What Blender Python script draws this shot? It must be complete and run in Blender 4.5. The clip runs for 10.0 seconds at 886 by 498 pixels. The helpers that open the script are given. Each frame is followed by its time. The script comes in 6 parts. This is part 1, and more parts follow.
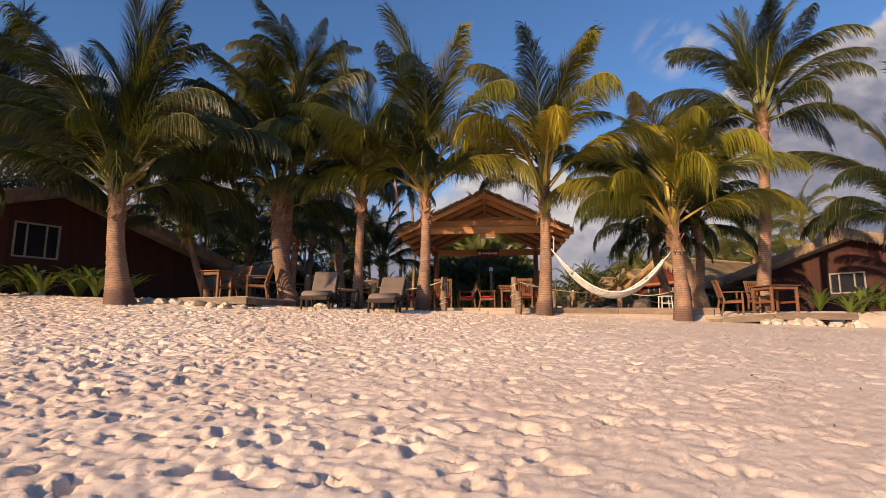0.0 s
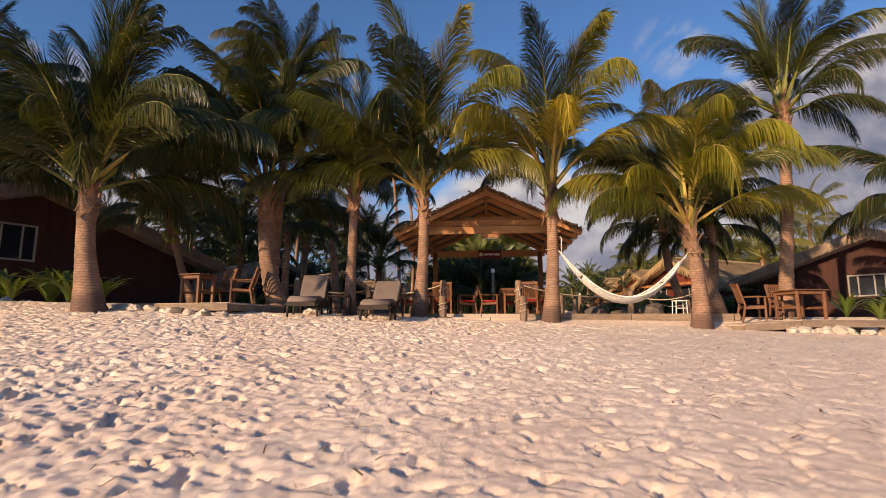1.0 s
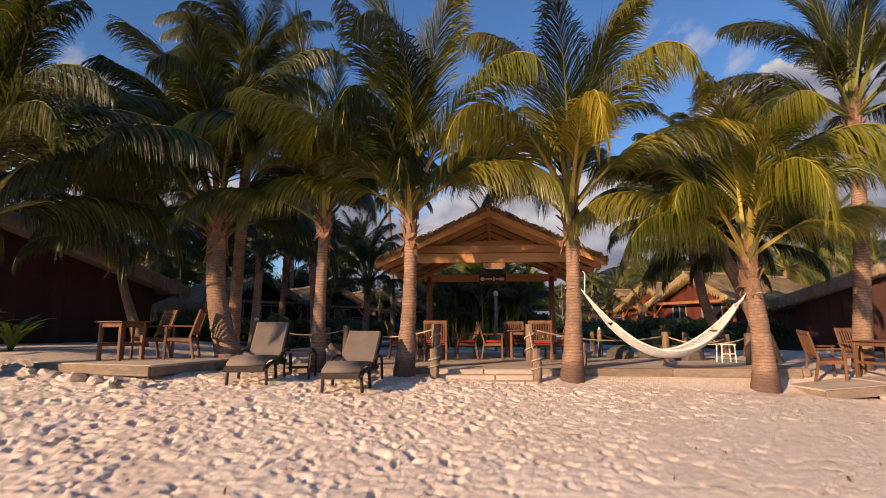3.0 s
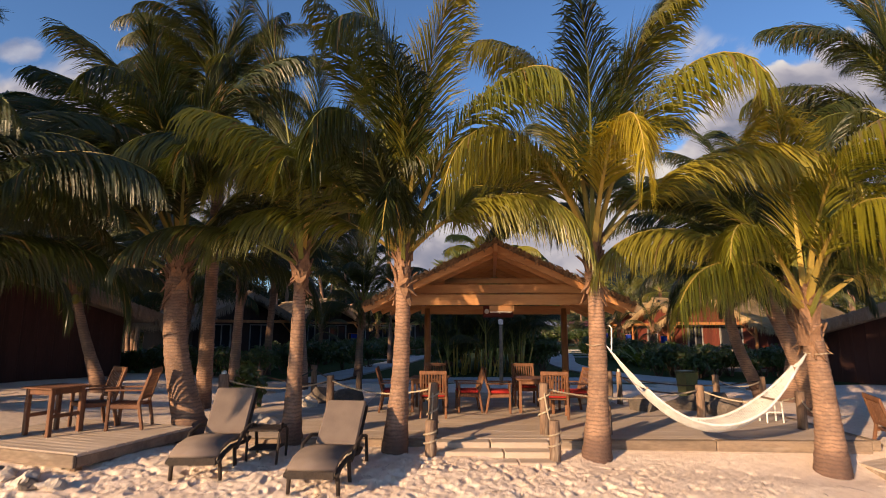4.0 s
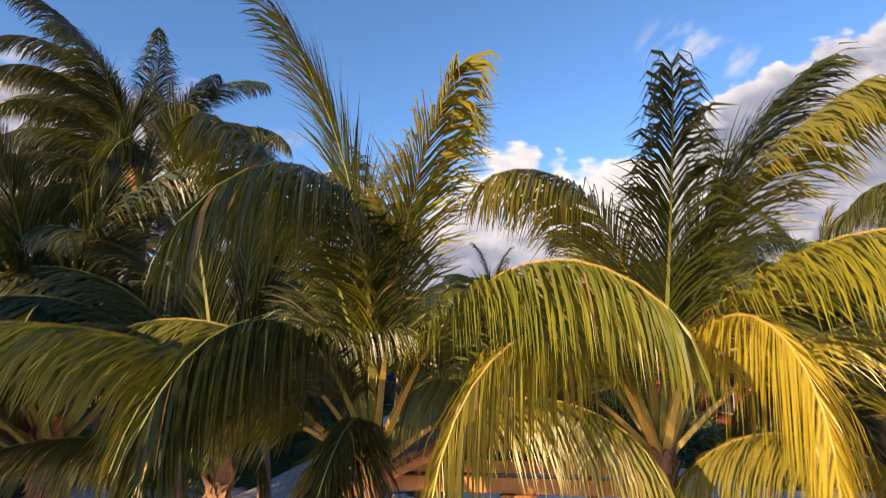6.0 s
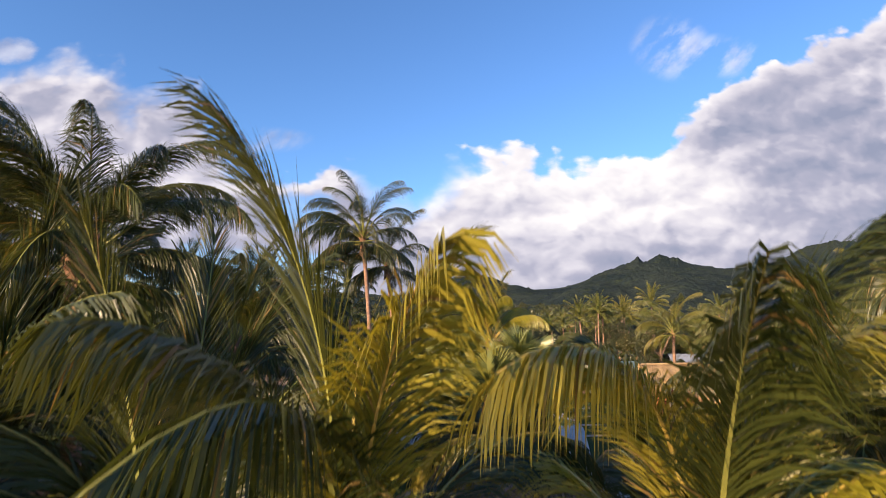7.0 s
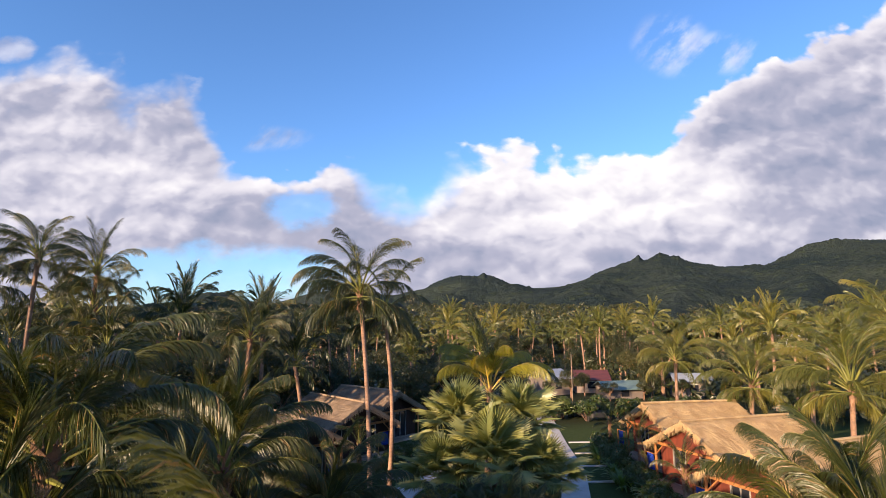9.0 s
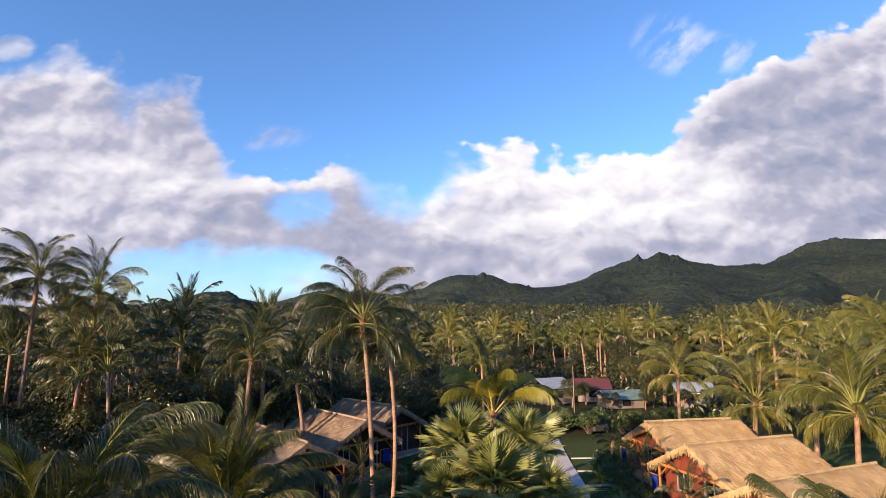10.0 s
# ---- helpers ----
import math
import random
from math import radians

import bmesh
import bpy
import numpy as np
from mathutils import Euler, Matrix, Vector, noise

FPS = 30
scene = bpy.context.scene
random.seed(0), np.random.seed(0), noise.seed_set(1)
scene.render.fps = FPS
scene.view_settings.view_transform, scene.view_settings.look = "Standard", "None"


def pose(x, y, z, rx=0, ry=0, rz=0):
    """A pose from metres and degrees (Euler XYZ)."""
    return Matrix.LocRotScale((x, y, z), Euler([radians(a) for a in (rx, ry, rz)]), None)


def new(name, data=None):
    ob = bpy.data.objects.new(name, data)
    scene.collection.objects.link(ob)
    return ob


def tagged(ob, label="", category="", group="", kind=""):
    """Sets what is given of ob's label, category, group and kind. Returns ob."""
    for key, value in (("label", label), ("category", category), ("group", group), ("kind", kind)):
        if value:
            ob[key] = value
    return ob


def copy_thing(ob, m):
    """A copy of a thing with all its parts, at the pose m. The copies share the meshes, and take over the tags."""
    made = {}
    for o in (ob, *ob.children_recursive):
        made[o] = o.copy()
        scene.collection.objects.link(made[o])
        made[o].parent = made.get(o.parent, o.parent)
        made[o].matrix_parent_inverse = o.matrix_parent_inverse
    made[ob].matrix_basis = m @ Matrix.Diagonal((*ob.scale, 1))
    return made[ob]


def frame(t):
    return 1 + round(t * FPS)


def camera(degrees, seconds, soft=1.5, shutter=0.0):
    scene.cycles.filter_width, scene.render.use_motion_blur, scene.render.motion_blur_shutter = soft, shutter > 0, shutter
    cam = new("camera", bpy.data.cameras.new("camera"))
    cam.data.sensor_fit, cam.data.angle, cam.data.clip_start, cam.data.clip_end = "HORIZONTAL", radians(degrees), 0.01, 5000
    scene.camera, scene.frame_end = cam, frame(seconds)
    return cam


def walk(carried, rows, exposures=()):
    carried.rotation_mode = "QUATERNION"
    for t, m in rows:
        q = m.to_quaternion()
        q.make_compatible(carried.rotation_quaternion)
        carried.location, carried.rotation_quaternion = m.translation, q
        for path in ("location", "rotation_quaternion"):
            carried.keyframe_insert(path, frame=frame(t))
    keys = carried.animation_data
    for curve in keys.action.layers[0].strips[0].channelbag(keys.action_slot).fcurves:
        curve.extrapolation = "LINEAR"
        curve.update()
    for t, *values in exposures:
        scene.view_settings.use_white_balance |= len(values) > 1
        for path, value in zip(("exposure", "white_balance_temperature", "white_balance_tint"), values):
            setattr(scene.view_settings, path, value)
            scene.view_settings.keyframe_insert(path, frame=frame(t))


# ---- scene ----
cam = camera(80.27, 10.0, 0.6, 0.4)
PATH = [
    (0.0, 0.000, -17.000, -0.550, 98.50, 0.00, 0.00),
    (0.5, 0.011, -16.527, -0.512, 98.45, 0.00, 0.00),
    (1.0, 0.038, -15.973, -0.347, 98.45, 0.00, 0.05),
    (1.5, 0.076, -15.358, -0.124, 98.39, 0.00, 0.11),
    (2.0, 0.130, -14.678, 0.136, 98.39, 0.00, 0.11),
    (2.5, 0.178, -14.026, 0.446, 98.34, 0.00, 0.11),
    (4.0, 0.259, -11.681, 1.910, 98.45, -0.16, 0.27),
    (4.5, 0.254, -10.907, 2.539, 98.50, -0.27, 0.33),
    (5.0, 0.270, -10.168, 3.267, 98.55, -0.33, 0.44),
    (6.5, 0.365, -8.289, 5.484, 98.50, 0.00, -0.05),
    (7.0, 0.410, -7.786, 6.262, 98.45, 0.11, -0.16),
    (7.5, 0.495, -7.597, 7.033, 98.28, 0.11, -0.05),
    (8.0, 0.510, -7.531, 7.705, 98.28, 0.16, -0.05),
    (8.5, 0.530, -7.574, 8.366, 98.23, 0.22, -0.05),
    (9.0, 0.490, -7.631, 8.929, 98.23, 0.22, -0.11),
    (9.5, 0.445, -7.657, 9.537, 98.23, 0.22, -0.16),
    (10.0, 0.305, -7.635, 10.192, 98.12, 0.22, -0.16),
]
walk(cam, [(t, pose(*p)) for t, *p in PATH],
     [(0.0, .44, 6850, 10), (2.5, .42, 6550, 10), (4.0, .66, 7000, 10), (5.0, 1.0, 7100, 10), (6.5, 1.15, 6750, 10), (7.5, 1.2, 6500, 10), (10.0, 1.2, 6500, 10)])

# ---- world, sun ----
SUN_EL, SUN_AZ = radians(16), radians(223)      # azimuth clockwise from +y: behind the beach camera, to its left
sun_dir = Vector((math.sin(SUN_AZ) * math.cos(SUN_EL), math.cos(SUN_AZ) * math.cos(SUN_EL), math.sin(SUN_EL)))
sun = new("sun", bpy.data.lights.new("sun", "SUN"))
sun.data.energy, sun.data.angle, sun.data.color = 5.0, radians(0.6), (1.0, 0.70, 0.43)
sun.rotation_euler = sun_dir.to_track_quat("Z", "Y").to_euler()


class Nodes:
    """Short forms for wiring a node tree."""
    def __init__(self, tree):
        self.tree = tree
        tree.nodes.clear()

    def add(self, kind, **sets):
        n = self.tree.nodes.new(kind)
        for key, value in sets.items():
            sock = key.replace("_", " ")
            if sock in n.inputs:
                self.put(n.inputs[sock], value)
            else:
                setattr(n, key, value)
        return n

    def put(self, sock, value):
        if isinstance(value, bpy.types.NodeSocket):
            self.tree.links.new(value, sock)
        else:
            sock.default_value = value

    def math(self, op, a, b=0.0, c=0.0, clamp=False):
        n = self.tree.nodes.new("ShaderNodeMath")
        n.operation, n.use_clamp = op, clamp
        for s, v in zip(n.inputs, (a, b, c)):
            self.put(s, v)
        return n.outputs[0]

    def vmath(self, op, *args):
        n = self.tree.nodes.new("ShaderNodeVectorMath")
        n.operation = op
        for s, v in zip(n.inputs, args):
            self.put(s, v)
        return n.outputs[0]

    def mix(self, f, a, b, blend="MIX"):
        n = self.tree.nodes.new("ShaderNodeMix")
        n.data_type, n.blend_type = "RGBA", blend
        self.put(n.inputs[0], f), self.put(n.inputs[6], a), self.put(n.inputs[7], b)
        return n.outputs[2]

    def ramp(self, f, stops, interp="LINEAR"):
        n = self.tree.nodes.new("ShaderNodeValToRGB")
        n.color_ramp.interpolation = interp
        els = n.color_ramp.elements
        while len(els) < len(stops):
            els.new(0.5)
        for e, (p, c) in zip(els, stops):
            e.position, e.color = p, (*c, 1) if not isinstance(c, (int, float)) else (c, c, c, 1)
        self.put(n.inputs[0], f)
        return n.outputs[0]

    def step(self, v, lo, hi):
        n = self.tree.nodes.new("ShaderNodeMapRange")
        n.interpolation_type = "SMOOTHSTEP"
        for s, x in zip(n.inputs, (v, lo, hi, 0.0, 1.0)):
            self.put(s, x)
        return n.outputs[0]

    def noise(self, vec, scale, detail=4.0, rough=0.55, distortion=0.0):
        n = self.tree.nodes.new("ShaderNodeTexNoise")
        self.put(n.inputs["Vector"], vec)
        n.inputs["Scale"].default_value, n.inputs["Detail"].default_value = scale, detail
        n.inputs["Roughness"].default_value, n.inputs["Distortion"].default_value = rough, distortion
        return n.outputs[0]


def build_world():
    w = bpy.data.worlds.new("world")
    w.use_nodes = True
    scene.world = w
    n = Nodes(w.node_tree)
    sky = n.add("ShaderNodeTexSky", sky_type="NISHITA", sun_disc=False, sun_elevation=SUN_EL, sun_rotation=SUN_AZ,
                altitude=0.0, air_density=1.0, dust_density=0.6, ozone_density=2.0)
    tc = n.add("ShaderNodeTexCoord").outputs["Generated"]
    xyz = n.add("ShaderNodeSeparateXYZ", Vector=tc).outputs
    yy = n.math("MAXIMUM", xyz[1], 0.05)
    u, v = n.math("DIVIDE", xyz[0], yy), n.math("DIVIDE", xyz[2], yy)
    uv = n.add("ShaderNodeCombineXYZ", X=u, Y=n.math("MULTIPLY", v, 1.5), Z=0.0).outputs[0]
    def blob(cx, cy, rx, ry):
        """1 at the centre of an ellipse in the sky, falling to 0 at its rim and below beyond it."""
        a, b = n.math("MULTIPLY_ADD", u, 1 / rx, -cx / rx), n.math("MULTIPLY_ADD", v, 1 / ry, -cy / ry)
        return n.math("SUBTRACT", 1.0, n.math("ADD", n.math("MULTIPLY", a, a), n.math("MULTIPLY", b, b)))

    def soft(cx, cy, rx, ry):
        return n.step(blob(cx, cy, rx, ry), -0.2, 1.0)

    def billow(vec, scale):
        """Rounded heaps with creases between them."""
        t = n.add("ShaderNodeTexVoronoi", feature="SMOOTH_F1", Vector=vec, Scale=scale, Smoothness=0.75, Detail=3.0, Roughness=0.55)
        return n.math("SUBTRACT", 1.0, t.outputs[0])

    drift = n.add("ShaderNodeTexNoise", Vector=uv, Scale=5.0, Detail=5.0, Roughness=0.6).outputs[1]
    warped = n.vmath("MULTIPLY_ADD", drift, (0.10, 0.10, 0.0), uv)
    heap, heap_up = billow(warped, 7.0), billow(n.vmath("ADD", warped, (-0.016, 0.030, 0.0)), 7.0)
    fine = n.noise(uv, 14.0, 8.0, 0.6)
    # cloud tops over the mountains, by bearing
    top = n.ramp(n.math("MULTIPLY_ADD", u, 0.5, 0.5),
                 [(0.000, 0.490), (0.068, 0.500), (0.100, 0.520), (0.127, 0.548), (0.150, 0.500), (0.190, 0.455), (0.226, 0.448), (0.240, 0.462), (0.256, 0.420), (0.275, 0.350), (0.292, 0.308), (0.320, 0.296),
                  (0.365, 0.285), (0.392, 0.322), (0.412, 0.305), (0.432, 0.270), (0.470, 0.240), (0.494, 0.272), (0.512, 0.290), (0.560, 0.320), (0.597, 0.320), (0.612, 0.350), (0.628, 0.320),
                  (0.675, 0.328), (0.716, 0.330), (0.736, 0.388), (0.790, 0.442), (0.876, 0.540), (0.955, 0.640), (1.000, 0.720)])
    bumps = n.math("ADD", n.math("MULTIPLY_ADD", heap, 0.11, 0.022), n.math("MULTIPLY_ADD", fine, 0.04, -0.02))
    depth = n.math("SUBTRACT", n.math("ADD", top, bumps), v)
    # crisp heaped tops to the east, softer veils to the west and where the banks meet
    veil = n.math("MAXIMUM", n.math("MULTIPLY", n.step(u, -0.30, -0.62), 0.6), soft(-0.06, 0.26, 0.16, 0.12))
    dens = n.step(depth, -0.006, n.math("MULTIPLY_ADD", veil, 0.10, 0.022))
    # blue gaps: low over the western ridge, and a rent in the middle of the western bank
    low = n.math("MULTIPLY", n.step(n.math("ADD", blob(-0.44, 0.085, 0.27, 0.075), n.math("MULTIPLY_ADD", n.noise(uv, 9.0, 5.0, 0.6), 2.2, -1.1)), -0.15, 0.7), 0.85)
    rent = n.math("MULTIPLY", n.step(n.math("ADD", blob(-0.27, 0.225, 0.075, 0.045), n.math("MULTIPLY_ADD", fine, 2.4, -1.2)), -0.2, 0.8), 0.75)
    dens = n.math("MULTIPLY", dens, n.math("SUBTRACT", 1.0, n.math("MAXIMUM", low, rent)))
    # a lone puff and thin wisps high up
    puff = n.math("MULTIPLY", n.step(n.math("ADD", blob(-0.875, 0.556, 0.055, 0.032), n.math("MULTIPLY_ADD", fine, 2.0, -1.0)), -0.1, 0.9), 0.6)
    streak = n.add("ShaderNodeCombineXYZ", X=n.math("ADD", n.math("MULTIPLY", u, 2.0), n.math("MULTIPLY", v, 2.2)),
                   Y=n.math("ADD", n.math("MULTIPLY", u, -5.0), n.math("MULTIPLY", v, 5.0)), Z=3.0).outputs[0]
    torn = n.step(n.noise(streak, 2.4, 6.0, 0.6), 0.44, 0.70)
    wisp = n.math("MAXIMUM", soft(0.47, 0.565, 0.085, 0.075), n.math("MAXIMUM", soft(0.57, 0.545, 0.10, 0.05), n.math("MULTIPLY", soft(-0.36, 0.367, 0.11, 0.03), 0.8)))
    dens = n.math("MAXIMUM", dens, n.math("MAXIMUM", puff, n.math("MULTIPLY", n.math("MULTIPLY", wisp, torn), 0.62)))
    # light on the heaps: bright tops and faces, grey hollows and undersides
    relief = n.math("MULTIPLY", n.math("SUBTRACT", heap, heap_up), 0.8)
    rim = n.math("MULTIPLY", n.step(depth, 0.075, 0.0), n.math("MULTIPLY_ADD", n.step(u, -0.5, 0.1), 0.26, 0.14))
    bright = n.math("ADD", n.math("MULTIPLY", soft(0.22, 0.255, 0.42, 0.13), 0.34), n.math("MULTIPLY", soft(0.50, 0.245, 0.20, 0.11), 0.22))
    bright = n.math("ADD", bright, n.math("ADD", n.math("MULTIPLY", soft(-0.42, 0.285, 0.26, 0.04), 0.26), n.math("MULTIPLY", soft(-0.75, 0.52, 0.09, 0.05), 0.25)))
    bright = n.math("ADD", bright, n.math("MULTIPLY", soft(-0.68, 0.26, 0.25, 0.09), 0.14))
    grey = n.math("ADD", n.math("MULTIPLY", soft(0.74, 0.33, 0.30, 0.19), 0.16), n.math("ADD", n.math("MULTIPLY", soft(-0.30, 0.19, 0.30, 0.10), 0.16), n.math("MULTIPLY", n.step(v, 0.16, 0.06), 0.10)))
    shade = n.math("ADD", n.math("ADD", rim, bright), n.math("ADD", relief, n.math("MULTIPLY_ADD", n.noise(uv, 3.2, 4.0, 0.5), 0.55, 0.10)))
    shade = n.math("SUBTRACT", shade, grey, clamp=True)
    lit = n.ramp(shade, [(0.0, (.30, .33, .46)), (0.3, (.44, .44, .56)), (0.62, (.72, .69, .77)), (1.0, (1.0, .96, .96))])
    front = n.step(xyz[1], 0.08, 0.25)
    dens = n.math("MULTIPLY", dens, front)
    b1 = n.add("ShaderNodeBackground", Color=n.mix(1.0, sky.outputs[0], (0.66, 0.92, 1.28, 1), "MULTIPLY"), Strength=0.096)
    b2 = n.add("ShaderNodeBackground", Color=lit, Strength=0.49)
    m = n.add("ShaderNodeMixShader")
    n.put(m.inputs[0], dens), n.put(m.inputs[1], b1.outputs[0]), n.put(m.inputs[2], b2.outputs[0])
    o = n.add("ShaderNodeOutputWorld")
    n.put(o.inputs[0], m.outputs[0])


build_world()


# ---- materials ----
def material(name, c1, c2, scale=4.0, rough=0.8, bump=0.2, fine=40.0, stretch=(1, 1, 1), coords="Object", rnd=0.15, metal=0.0,
             translucent=0.0, c3=None, spec=0.3):
    """Two colours mottled at a coarse and a fine scale, with grain relief; c3 adds blotches of wear."""
    m = bpy.data.materials.new(name)
    m.use_nodes = True
    n = Nodes(m.node_tree)
    tc = n.add("ShaderNodeTexCoord").outputs[coords]
    vec = n.add("ShaderNodeMapping", Vector=tc, Scale=stretch).outputs[0]
    a, b = n.noise(vec, scale), n.noise(vec, fine, 3.0)
    f = n.step(n.math("ADD", n.math("MULTIPLY", a, 0.65), n.math("MULTIPLY", b, 0.35)), 0.36, 0.64)
    col = n.mix(f, (*c1, 1), (*c2, 1))
    if c3:
        col = n.mix(n.step(n.noise(vec, scale * 0.45, 5.0, 0.6), 0.56, 0.66), col, (*c3, 1))
    info = n.add("ShaderNodeObjectInfo").outputs["Random"]
    col = n.mix(1.0, col, n.ramp(info, [(0.0, 1 - rnd), (1.0, 1 + rnd)]), "MULTIPLY") if rnd else col
    p = n.add("ShaderNodeBsdfPrincipled", Base_Color=col, Roughness=rough, Metallic=metal)
    p.inputs["Specular IOR Level"].default_value = spec
    if bump:
        bn = n.add("ShaderNodeBump", Strength=bump, Distance=0.02, Height=n.math("ADD", n.math("MULTIPLY", a, 0.5), b))
        n.put(p.inputs["Normal"], bn.outputs[0])
    out = p.outputs[0]
    if translucent:
        t = n.add("ShaderNodeBsdfTranslucent", Color=n.mix(1.0, col, (1.5, 1.35, 0.6, 1), "MULTIPLY"))
        mx = n.add("ShaderNodeMixShader", Fac=translucent)
        n.put(mx.inputs[1], p.outputs[0]), n.put(mx.inputs[2], t.outputs[0])
        out = mx.outputs[0]
    o = n.add("ShaderNodeOutputMaterial")
    n.put(o.inputs[0], out)
    return m


def leaf_material(name, dark, light, yellow, amount=0.25):
    """Palm leaf: green to yellow from frond to frond and leaflet to leaflet, part of the light passing through."""
    m = bpy.data.materials.new(name)
    m.use_nodes = True
    n = Nodes(m.node_tree)
    info = n.add("ShaderNodeObjectInfo").outputs["Random"]
    isl = n.add("ShaderNodeNewGeometry").outputs["Random Per Island"]
    vec = n.add("ShaderNodeTexCoord").outputs["Object"]
    col = n.mix(n.math("ADD", n.math("MULTIPLY", isl, 0.5), n.math("MULTIPLY", n.noise(vec, 1.3), 0.5)), (*dark, 1), (*light, 1))
    col = n.mix(n.math("MULTIPLY", n.step(info, 0.45, 1.0), amount * 2.2), col, (*yellow, 1))
    col = n.mix(n.step(isl, 0.955, 0.97), col, (0.20, 0.13, 0.05, 1))
    p = n.add("ShaderNodeBsdfPrincipled", Base_Color=col, Roughness=0.38)
    p.inputs["Specular IOR Level"].default_value = 0.5
    t = n.add("ShaderNodeBsdfTranslucent", Color=n.mix(1.0, col, (1.5, 1.4, 0.6, 1), "MULTIPLY"))
    mx = n.add("ShaderNodeMixShader", Fac=0.30)
    n.put(mx.inputs[1], p.outputs[0]), n.put(mx.inputs[2], t.outputs[0])
    o = n.add("ShaderNodeOutputMaterial")
    n.put(o.inputs[0], mx.outputs[0])
    return m


def bark_material():
    """Ringed palm bark, grey-brown with dark leaf scars."""
    m = bpy.data.materials.new("palm_bark")
    m.use_nodes = True
    n = Nodes(m.node_tree)
    vec = n.add("ShaderNodeTexCoord").outputs["Object"]
    w = n.add("ShaderNodeTexWave", wave_type="BANDS", bands_direction="Z", Vector=vec)
    w.inputs["Scale"].default_value, w.inputs["Distortion"].default_value = 5.2, 5.5
    w.inputs["Detail"].default_value, w.inputs["Detail Scale"].default_value = 3.0, 1.3
    a, b = n.noise(vec, 3.0), n.noise(vec, 38.0, 4.0)
    xyz = n.add("ShaderNodeSeparateXYZ", Vector=vec).outputs
    col = n.mix(n.step(a, 0.35, 0.65), (0.37, 0.215, 0.138, 1), (0.22, 0.125, 0.082, 1))
    col = n.mix(n.math("MULTIPLY", n.step(w.outputs[1], 0.34, 0.04), 0.62), col, (0.095, 0.058, 0.045, 1))
    col = n.mix(n.math("MULTIPLY", n.step(b, 0.52, 0.7), 0.35), col, (0.44, 0.31, 0.22, 1))
    col = n.mix(n.math("MULTIPLY", n.step(n.noise(vec, 2.6, 6.0, 0.7), 0.49, 0.60), 0.6), col, (0.155, 0.098, 0.072, 1))
    # foot darker towards the ground, with an uneven upper edge
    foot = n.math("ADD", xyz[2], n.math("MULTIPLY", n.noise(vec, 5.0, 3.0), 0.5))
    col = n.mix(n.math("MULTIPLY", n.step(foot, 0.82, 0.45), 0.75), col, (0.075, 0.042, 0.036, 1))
    p = n.add("ShaderNodeBsdfPrincipled", Base_Color=col, Roughness=0.85)
    bn = n.add("ShaderNodeBump", Strength=0.45, Distance=0.02, Height=n.math("ADD", n.math("MULTIPLY", w.outputs[1], 0.5), n.math("ADD", n.math("MULTIPLY", b, 0.8), n.noise(vec, 11.0, 5.0, 0.7))))
    n.put(p.inputs["Normal"], bn.outputs[0])
    o = n.add("ShaderNodeOutputMaterial")
    n.put(o.inputs[0], p.outputs[0])
    return m


def ground_material():
    """Coral sand on the beach and yard, lawn behind it, dark forest soil further off; the borders wander."""
    m = bpy.data.materials.new("ground")
    m.use_nodes = True
    n = Nodes(m.node_tree)
    vec = n.add("ShaderNodeTexCoord").outputs["Object"]
    xyz = n.add("ShaderNodeSeparateXYZ", Vector=vec).outputs
    a, b, c = n.noise(vec, 0.5, 5.0), n.noise(vec, 9.0, 5.0, 0.65), n.noise(vec, 160.0, 2.0)
    sand = n.mix(n.step(a, 0.35, 0.65), (0.82, 0.65, 0.535, 1), (0.88, 0.725, 0.61, 1))
    sand = n.mix(n.math("MULTIPLY", n.step(b, 0.40, 0.66), 0.45), sand, (0.63, 0.475, 0.375, 1))
    sand = n.mix(n.math("MULTIPLY", n.step(c, 0.60, 0.72), 0.55), sand, (0.75, 0.64, 0.54, 1))
    sand = n.mix(n.math("MULTIPLY", n.step(n.noise(vec, 22.0, 3.0), 0.66, 0.74), 0.5), sand, (0.25, 0.17, 0.12, 1))
    grass = n.mix(n.noise(vec, 2.2, 6.0, 0.7), (0.022, 0.040, 0.011, 1), (0.066, 0.085, 0.024, 1))
    edge = n.math("ADD", xyz[1], n.math("MULTIPLY", n.math("SUBTRACT", a, 0.5), 5.0))
    col = n.mix(n.step(edge, 7.2, 7.8), sand, grass)
    col = n.mix(n.step(edge, 38.0, 44.0), col, (0.030, 0.036, 0.016, 1))
    p = n.add("ShaderNodeBsdfPrincipled", Base_Color=col, Roughness=0.95)
    p.inputs["Specular IOR Level"].default_value = 0.1
    bn = n.add("ShaderNodeBump", Strength=0.5, Distance=0.03, Height=n.math("ADD", n.math("MULTIPLY", n.noise(vec, 30.0, 7.0, 0.75), 1.5), n.math("MULTIPLY", c, 0.3)))
    n.put(p.inputs["Normal"], bn.outputs[0])
    o = n.add("ShaderNodeOutputMaterial")
    n.put(o.inputs[0], p.outputs[0])
    return m


